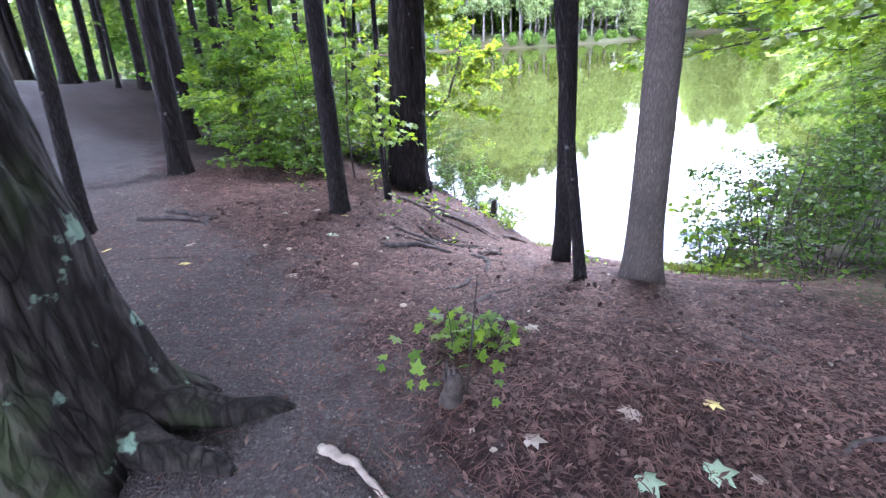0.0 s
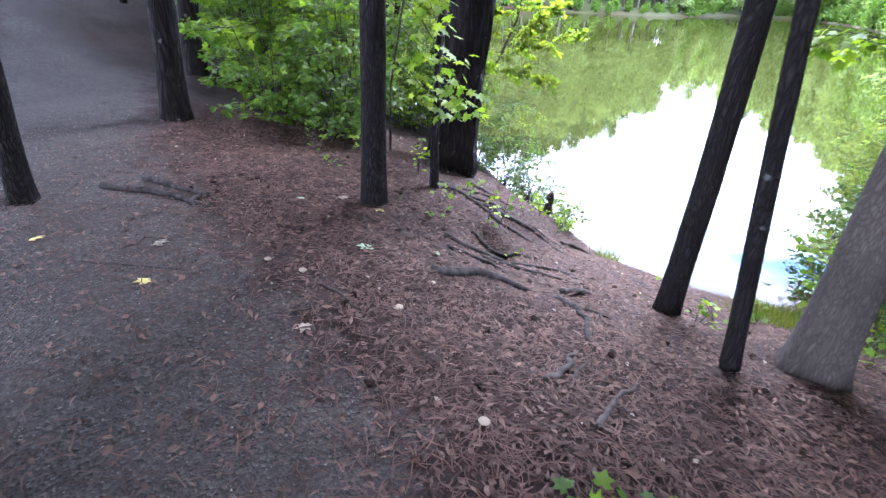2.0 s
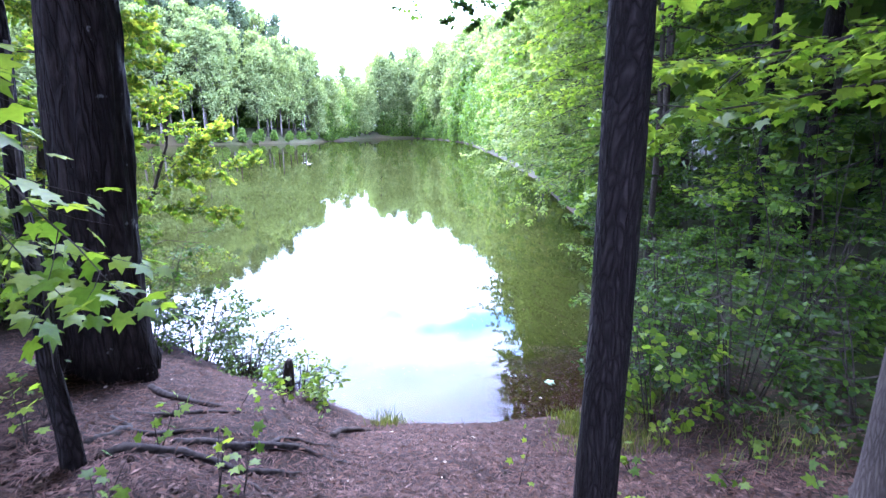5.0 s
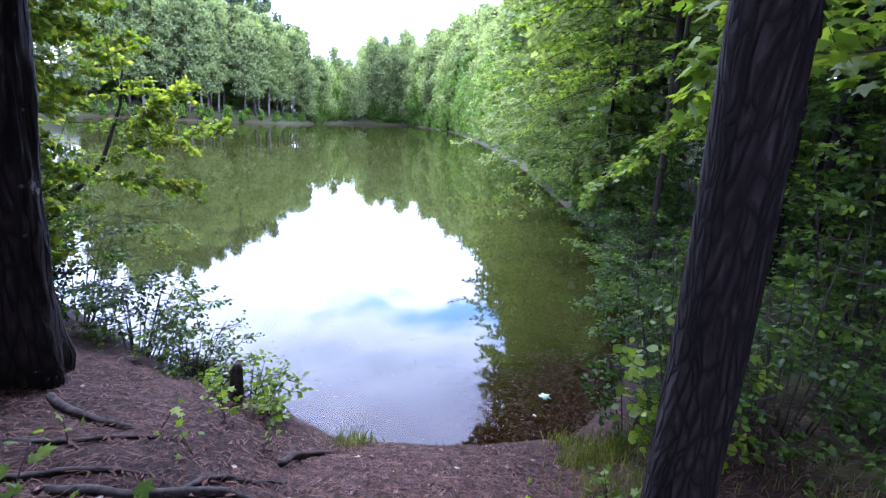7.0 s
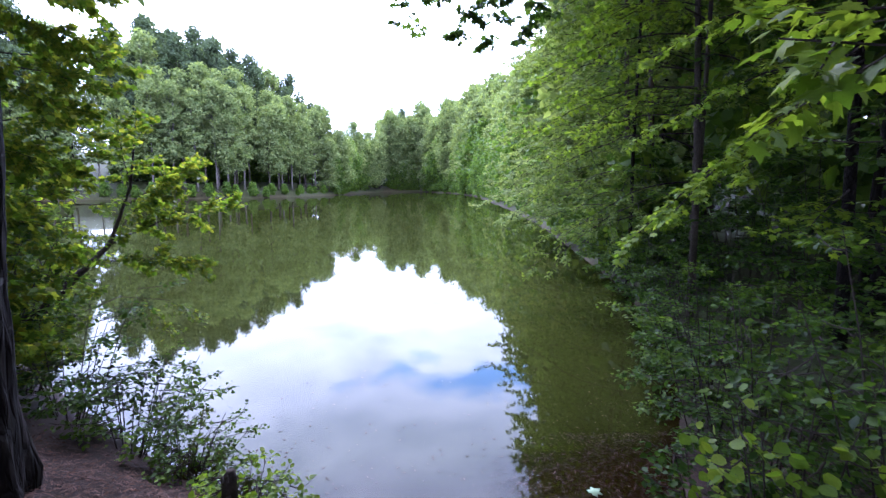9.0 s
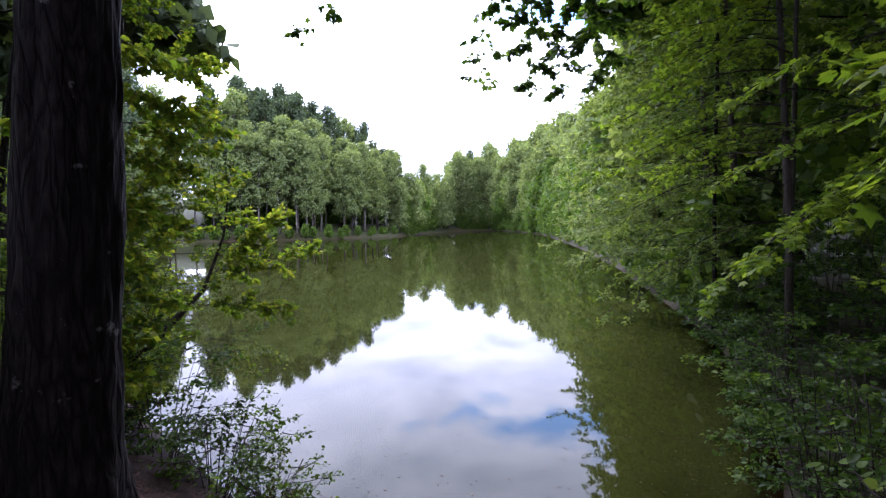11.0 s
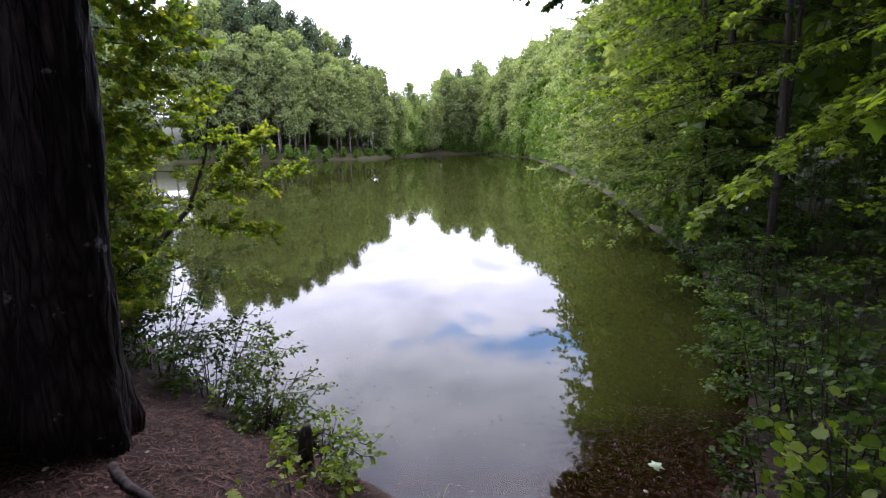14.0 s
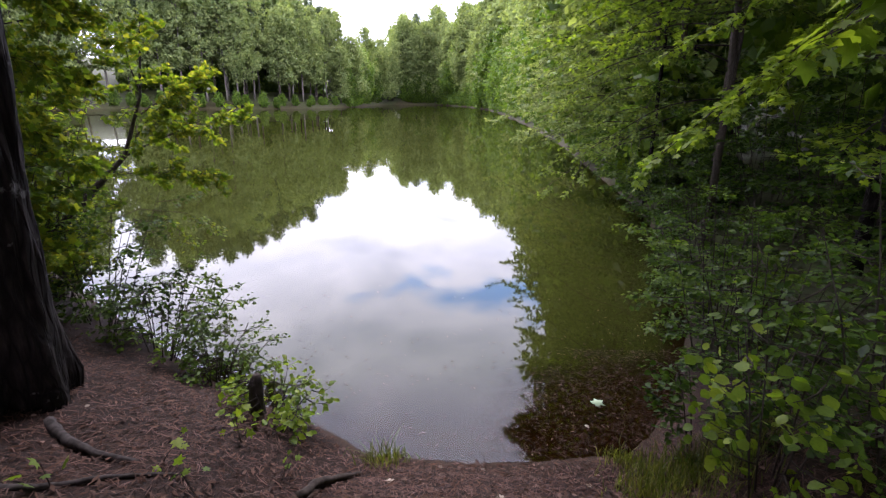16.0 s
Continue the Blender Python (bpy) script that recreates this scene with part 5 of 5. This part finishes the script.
def seedling(x, y, h, leaves, size, mat, seed, label, spread=0.14, shape=MAPLE):
    rng = np.random.RandomState(seed)
    t = thing("seedling", label, "plant", (x, y, gz(x, y)), "seedlings on the forest floor")
    for k in range(max(1, leaves // 8)):
        w, l = Geo(), Geo()
        e = np.array([rng.uniform(-1, 1) * spread, rng.uniform(-1, 1) * spread, h * rng.uniform(0.6, 1)])
        spray(w, l, rng, (0, 0, -0.02), e, 0, spread * 0.8, 9, size, shape, 0.004, twigs=4, flat=0.5)
        s = part("stem", w.mesh("stem", True), TWIG, t)
        part("foliage", l.mesh("foliage"), mat, s)


seedling(1.12, -2.2, 0.4, 44, 0.07, LEAF_MID, 280, "green maple shoots growing from a small stump", 0.26)
w = Geo(); w.add(*tube(np.array([(0, 0, -0.02), (0.03, 0.02, 0.3), (0.05, 0.05, 0.62)]), (0.007, 0.005, 0.002), 6))
single("bare_shoot", w.mesh("bare_shoot", True), TWIG, "thin bare brown shoot beside a small stump", "plant", (1.15, -2.16, gz(1.15, -2.16)))
for i, (x, y, h, n, s) in enumerate([(0.9, -1.78, 0.2, 80, 0.075), (1.05, -1.68, 0.18, 60, 0.075), (-1.07, 0.93, 0.45, 20, 0.06), (-1.0, 1.05, 0.38, 16, 0.06), (0.86, 0.58, 0.16, 30, 0.06), (0.98, 0.8, 0.16, 26, 0.06), (1.27, 1.66, 0.25, 34, 0.06), (1.22, 2.15, 0.25, 34, 0.06), (0.48, 1.45, 0.5, 8, 0.05),
    (-1.35, 0.55, 0.2, 20, 0.06), (-1.5, 1.25, 0.25, 20, 0.06), (-1.95, 1.0, 0.45, 26, 0.06), (-2.1, 1.3, 0.4, 26, 0.06), (-1.2, 2.1, 0.2, 14, 0.06), (-1.5, 2.3, 0.22, 14, 0.06), (-1.75, 1.95, 0.3, 12, 0.06), (-1.0, 2.6, 0.2, 14, 0.06), (-1.3, 2.8, 0.25, 20, 0.06), (1.7, 1.3, 0.2, 20, 0.06), (2.0, 1.6, 0.3, 26, 0.06), (1.75, 2.2, 0.35, 26, 0.06), (2.3, 1.5, 0.3, 22, 0.07), (1.9, 0.9, 0.18, 16, 0.07), (-0.75, 0.75, 0.18, 14, 0.06), (-2.4, 0.35, 0.2, 16, 0.06), (-3.0, 0.6, 0.3, 24, 0.06), (-2.7, 0.9, 0.3, 24, 0.06), (2.6, 0.5, 0.25, 20, 0.07), (-1.15, 0.3, 0.2, 10, 0.06)]):
    seedling(x, y, h, n, s, LEAF_MAPLE if i % 3 == 2 else LEAF_MID, 300 + i, "small green seedling rising from the pine needles")


def grass_tuft(x, y, r, h, n, seed, label="tuft of thin yellow-green grass at the water's edge"):
    rng = np.random.RandomState(seed)
    g = Geo()
    px, py = x + rng.normal(0, r * 0.5, n), y + rng.normal(0, r * 0.5, n)
    pz = np.maximum(ground_z(px, py), -0.05)
    lean = rng.normal(0, 0.35, (n, 2))
    hh = h * rng.uniform(0.4, 1.1, n); w = 0.0035
    a = rng.uniform(0, 6.28, n); sx, sy = np.cos(a) * w, np.sin(a) * w
    v = np.stack([np.stack([px - sx, py - sy, pz], 1), np.stack([px + sx, py + sy, pz], 1),
                  np.stack([px + sx * .7 + lean[:, 0] * hh * .4, py + sy * .7 + lean[:, 1] * hh * .4, pz + hh * .6], 1), np.stack([px - sx * .7 + lean[:, 0] * hh * .4, py - sy * .7 + lean[:, 1] * hh * .4, pz + hh * .6], 1),
                  np.stack([px + lean[:, 0] * hh, py + lean[:, 1] * hh, pz + hh * .92], 1)], 1)
    o = (np.arange(n) * 5)[:, None]
    g.add(v.reshape(-1, 3), {4: np.array([0, 1, 2, 3])[None] + o, 3: np.array([3, 2, 4])[None] + o})
    single("grass_tuft", g.mesh("grass_tuft"), GRASS, label, "grass", kind="stuff")


for i, (x, y, r, h, n) in enumerate([(-0.52, 3.22, 0.16, 0.2, 90), (-0.38, 3.3, 0.12, 0.15, 60), (1.5, 3.0, 0.3, 0.16, 500), (1.85, 3.05, 0.3, 0.2, 500), (1.3, 2.85, 0.2, 0.13, 260), (2.15, 3.2, 0.25, 0.2, 350), (1.25, 2.3, 0.3, 0.12, 240), (1.6, 2.4, 0.35, 0.14, 300), (1.35, 3.3, 0.15, 0.12, 120), (2.3, 1.7, 0.5, 0.15, 260)]):
    grass_tuft(x, y, r, h, n, 400 + i)


def fallen_leaf(x, y, size, mat, turn, label, shape=MAPLE, z=None, tilt=0.25):
    h = np.array([[math.cos(turn), math.sin(turn), 0.05]])
    nrm = np.array([[tilt * math.sin(turn * 3), tilt * math.cos(turn * 2), 1.0]])
    zz = (gz(x, y) + 0.012) if z is None else z
    g = Geo(); g.add(*scatter(np.array([[0.0, 0, 0]]), h, nrm, np.array([size]), shape))
    ob = single("fallen_leaf", g.mesh("fallen_leaf"), mat, label, "leaf", (x, y, zz), group="single fallen leaves")
    m = ob.modifiers.new("thickness", "SOLIDIFY"); m.thickness = 0.0012


for i, (x, y, s, mat, lab) in enumerate([
    (-1.53, -0.11, 0.11, YELLOWLEAF, "yellow fallen maple leaf on the needles"), (-1.82, -0.22, 0.10, PALELEAF, "pale fallen leaf on brown needles"), (-0.96, -0.79, 0.11, GREENLEAF, "greyish green fallen maple leaf"), (-0.78, -0.26, 0.09, GREENLEAF, "small greyish green fallen leaf"),
    (1.94, -2.22, 0.12, GREENLEAF, "pale green fallen maple leaf"), (2.15, -2.08, 0.13, GREENLEAF, "pale green fallen maple leaf"), (-1.78, -1.68, 0.10, PALELEAF, "pale fallen leaf on the gravel"), (-1.4, -1.9, 0.09, YELLOWLEAF, "dull yellow fallen leaf on the gravel"),
    (1.84, -1.88, 0.11, PALELEAF, "pale tan fallen leaf"), (2.1, -1.62, 0.09, YELLOWLEAF, "orange-yellow fallen leaf on brown needles"), (1.17, -1.47, 0.09, PALELEAF, "pale dry leaf fallen on brown needles"), (2.35, -2.0, 0.07, PALELEAF, "small cream fallen leaf"), (-1.95, -0.45, 0.08, GREENLEAF, "grey-green fallen leaf on brown needles"), (-0.6, -1.6, 0.08, PALELEAF, "pale fallen leaf on the gravel"),
    (1.5, -2.3, 0.1, PALELEAF, "pale curled fallen leaf"), (-2.3, -2.1, 0.09, YELLOWLEAF, "yellow leaf on the gravel"), (-0.35, 2.9, 0.07, PALELEAF, "pale leaf near the water"), (0.35, 2.75, 0.07, PALELEAF, "pale leaf near the water"), (0.1, 2.3, 0.06, PALELEAF, "pale leaf on the slope")]):
    fallen_leaf(x, y, s, mat, i * 1.37, lab)
fallen_leaf(1.33, 4.05, 0.13, GREENLEAF, 0.6, "pale leaf floating on the shallow water", MAPLE, 0.012, 0.1)
fallen_leaf(1.2, 3.72, 0.05, PALELEAF, 2.2, "small pale leaf floating on the shallow water", OVAL, 0.01, 0.1)


def mushroom(x, y, r, seed):
    t = thing("mushroom", "flat cream mushroom among brown needles", "mushroom", (x, y, gz(x, y)), "mushrooms")
    bm = bmesh.new()
    bmesh.ops.create_uvsphere(bm, u_segments=14, v_segments=8, radius=r, matrix=Matrix.Translation((0, 0, 0.016)) @ Matrix.Diagonal((1, 0.88, 0.3, 1)))
    me = bpy.data.meshes.new("cap"); bm.to_mesh(me); bm.free()
    part("cap", me, MUSHROOM, t)
    g = Geo(); g.add(*tube(np.array([(0, 0, -0.01), (0, 0, 0.014)]), (r * 0.25, r * 0.22), 8))
    part("stalk", g.mesh("stalk"), MUSHROOM, t)


for i, (x, y, r) in enumerate([(-0.44, -1.12, 0.03), (-0.5, -0.72, 0.018), (-0.97, -1.3, 0.024), (-1.2, -1.35, 0.022), (0.35, -1.55, 0.025)]):
    mushroom(x, y, r, i)


def cone_mesh():
    rng = np.random.RandomState(5)
    g = Geo()
    g.add(*tube(np.array([(-0.03, 0, 0), (-0.015, 0, 0.002), (0.01, 0, 0.002), (0.03, 0, 0)]), (0.006, 0.016, 0.013, 0.003), 9, 0.15, rng))
    n = 22
    t = np.linspace(0, 1, n); a = np.arange(n) * 2.4
    r = 0.017 * np.sin(np.pi * (0.25 + 0.7 * t))
    p = np.stack([-0.03 + 0.055 * t, np.cos(a) * r * 0.7, np.sin(a) * r * 0.7], 1)
    h = np.stack([np.full(n, 0.5), np.cos(a), np.sin(a)], 1)
    g.add(*scatter(p, h, np.stack([np.full(n, -1.0), np.cos(a), np.sin(a)], 1), np.full(n, 0.013), ROUND))
    return g.mesh("pine_cone")


CONE_MESH = cone_mesh()
rngC = np.random.RandomState(9)
for i in range(130):
    x, y = rngC.uniform(-2.6, 2.6), rngC.uniform(-2.4, 1.2)
    if abs(line_distance(np.array([x]), np.array([y]), TRAIL)[0]) < 1.0 or lake_distance(np.array([x]), np.array([y]))[0] < 1.2:
        continue
    ob = single("pine_cone", CONE_MESH, CONE, "small dark brown pine cone among the needles", "pine cone", (x, y, gz(x, y) + 0.014), group="pine cones")
    ob.scale = (0.75, 0.75, 0.75)
    ob.rotation_euler = (rngC.uniform(0, 6), rngC.uniform(-0.3, 0.3), rngC.uniform(0, 6))


# ---- litter and gravel ----
def litter_points(n, rng, box, keep):
    x, y = rng.uniform(box[0], box[1], n), rng.uniform(box[2], box[3], n)
    rim = np.minimum(np.minimum(x - box[0], box[1] - x), np.minimum(y - box[2], box[3] - y))
    k = keep(x, y) & (rim > rng.uniform(0, 1.1, n))
    return x[k], y[k]


def needles():
    rng = np.random.RandomState(12)
    def keep(x, y):
        d, tr = lake_distance(x, y), line_distance(x, y, TRAIL)
        p = ease(0.02, 0.3, d) * (0.26 + 0.74 * ease(0.6, 1.7, tr)) * (1 - 0.75 * mould_shade_share(x, y))
        return rng.uniform(0, 1, len(x)) < p
    x, y = litter_points(125000, rng, (-5.0, 3.6, -3.6, 4.6), keep)
    n = len(x)
    a = rng.uniform(0, 6.28, n); ln = rng.uniform(0.03, 0.11, n); w = rng.uniform(0.0009, 0.0028, n)
    ex, ey = x + np.cos(a) * ln, y + np.sin(a) * ln
    z0, z1 = ground_z(x, y) + rng.uniform(0.002, 0.02, n), ground_z(ex, ey) + rng.uniform(0.002, 0.02, n)
    sx, sy = -np.sin(a) * w, np.cos(a) * w
    mx, my = (x + ex) / 2 + sx * rng.uniform(-6, 6, n), (y + ey) / 2 + sy * rng.uniform(-6, 6, n)
    mz = (z0 + z1) / 2 + 0.004
    v = np.stack([np.stack([x - sx, y - sy, z0], 1), np.stack([x + sx, y + sy, z0 + .001], 1), np.stack([mx + sx, my + sy, mz + .001], 1), np.stack([mx - sx, my - sy, mz], 1), np.stack([ex + sx, ey + sy, z1 + .001], 1), np.stack([ex - sx, ey - sy, z1], 1)], 1)
    o = (np.arange(n) * 6)[:, None, None]
    q = (np.array([[0, 1, 2, 3], [3, 2, 4, 5]])[None] + o).reshape(-1, 4)
    single("pine_needles", mesh_np("pine_needles", v, [q]), NEEDLE, "reddish brown fallen pine needles covering the slope", "litter", kind="stuff")


def leaf_litter(name, n, size, mat, seed, box, label="small brown dead leaves and bark flakes", shape=OVAL, mould_shade=0.0):
    rng = np.random.RandomState(seed)
    def keep(x, y):
        d, tr = lake_distance(x, y), line_distance(x, y, TRAIL)
        return (d > 0.05) & (rng.uniform(0, 1, len(x)) < (0.25 + 0.75 * ease(0.9, 1.5, tr)) * (1 - mould_shade * mould_shade_share(x, y)))
    x, y = litter_points(n, rng, box, keep)
    n = len(x)
    p = np.stack([x, y, ground_z(x, y) + rng.uniform(0.004, 0.018, n)], 1)
    a = rng.uniform(0, 6.28, n)
    h = np.stack([np.cos(a), np.sin(a), rng.uniform(-0.2, 0.2, n)], 1)
    nr = rand_dirs(rng, n) * 0.45; nr[:, 2] += 1
    g = Geo(); g.add(*scatter(p, h, nr, size * rng.uniform(0.4, 1.5, n), shape))
    single(name, g.mesh(name), mat, label, "litter", kind="stuff")


def gravel():
    rng = np.random.RandomState(14)
    def keep(x, y):
        tr = line_distance(x, y, TRAIL)
        return rng.uniform(0, 1, len(x)) < (1 - ease(0.7, 1.5, tr))
    x, y = litter_points(26000, rng, (-5.5, 3.0, -4.8, 0.6), keep)
    n = len(x)
    s = 0.0035 + 0.008 * rng.uniform(0, 1, n) ** 3
    t = np.array([(1, 0, 0), (-.4, .9, 0), (-.5, -.8, 0), (.1, .1, .75), (.1, -.05, -.5)])
    q = np.array([(0, 1, 3), (1, 2, 3), (2, 0, 3), (1, 0, 4), (2, 1, 4), (0, 2, 4)])
    a = rng.uniform(0, 6.28, n); c, si = np.cos(a)[:, None], np.sin(a)[:, None]
    vx = t[None, :, 0] * c - t[None, :, 1] * si; vy = t[None, :, 0] * si + t[None, :, 1] * c
    v = np.stack([vx * s[:, None] + x[:, None], vy * s[:, None] + y[:, None], t[None, :, 2] * s[:, None] + ground_z(x, y)[:, None] + 0.003], -1)
    single("gravel", mesh_np("gravel", v, [(q[None] + (np.arange(n) * 5)[:, None, None]).reshape(-1, 3)]), STONE, "loose grey gravel stones on the trail", "gravel", kind="stuff")


def floating_bits():
    rng = np.random.RandomState(15)
    x, y = rng.uniform(-2.0, 2.6, 2600), rng.uniform(3.3, 7.0, 2600)
    d = -lake_distance(x, y)
    k = (d > 0.03) & (rng.uniform(0, 1, len(x)) < np.exp(-d / 0.7) * 0.8 + 0.05)
    x, y = x[k], y[k]; n = len(x)
    a = rng.uniform(0, 6.28, n)
    p = np.stack([x, y, np.full(n, 0.004)], 1)
    h = np.stack([np.cos(a), np.sin(a), np.zeros(n)], 1)
    nr = np.tile([0.0, 0, 1], (n, 1))
    g = Geo(); g.add(*scatter(p, h, nr, rng.uniform(0.01, 0.05, n), SLIM))
    single("floating_debris", g.mesh("floating_debris"), DEADLEAF, "bits of leaf and needle floating on the lake", "debris", kind="stuff")


def shelf_litter(name, n, low, high, size, slim, seed, label):
    """Needles and leaves on the shallow shelf, between two heights."""
    rng = np.random.RandomState(seed)
    x, y = rng.uniform(0.2, 3.0, n), rng.uniform(3.3, 5.1, n)
    d = -lake_distance(x, y)
    share = ease(0.3, 1.3, x + 0.35 * (1.2 - d)) * (1 - ease(0.9, 1.5, d + 0.2 * rough(x, y, 2, 7)))
    k = (d > 0.02) & (rng.uniform(0, 1, n) < share * 0.9 + 0.03 * (d < 1.6))
    x, y = x[k], y[k]; n = len(x)
    a = rng.uniform(0, 6.28, n)
    p = np.stack([x, y, np.clip(rng.uniform(low, high, n), ground_z(x, y) + 0.004, 0.012)], 1)
    h = np.stack([np.cos(a), np.sin(a), rng.uniform(-0.04, 0.04, n)], 1)
    nr = rand_dirs(rng, n) * 0.15; nr[:, 2] += 1
    g = Geo(); g.add(*scatter(p, h, nr, size * rng.uniform(0.4, 1.4, n), (SLIM[0] * np.array([slim, 1, 1]), SLIM[1])))
    single(name, g.mesh(name), SUNKEN, label, "litter", kind="stuff")


needles()
leaf_litter("leaf_litter", 22000, 0.032, DEADLEAF, 13, (-5.0, 3.8, -3.4, 4.0), mould_shade=0.9)
leaf_litter("leaf_litter", 240, 0.032, PALELEAF, 17, (-5.0, 3.8, -3.4, 3.6), label="scattered pale dry leaves on the forest floor")
leaf_litter("leaf_litter", 26000, 0.045, HUMUS_SHADED, 18, (-4.2, 2.4, 0.2, 4.6), label="dark rotting leaves and bark flakes on the damp bank", shape=SLIM)
leaf_litter("leaf_litter", 7000, 0.09, HUMUS_SHADED, 19, (-4.0, 2.0, 0.4, 4.4), label="dark broken twigs strewn over the damp bank", shape=(SLIM[0] * np.array([0.3, 1, 1]), SLIM[1]))
leaf_litter("leaf_litter", 30000, 0.05, DEADLEAF, 27, (-3.6, 3.6, -3.0, 1.6), mould_shade=0.8, label="broken brown leaves among the pine needles", shape=SLIM)
gravel()
floating_bits()
shelf_litter("sunken_litter", 9000, -0.1, -0.02, 0.09, 0.3, 16, "red-brown needles and leaves lying in the shallow water")
shelf_litter("floating_litter", 7500, 0.003, 0.009, 0.05, 0.3, 26, "mat of brown needles and leaf bits on the shallow water")

# fallen branch half in the water on the steep bank
root([(3.75, 11.6), (4.4, 12.2), (5.3, 12.8)], 0.06, 500, "dark dead branch lying half in the water", TWIG, "dead_branch", "branch")
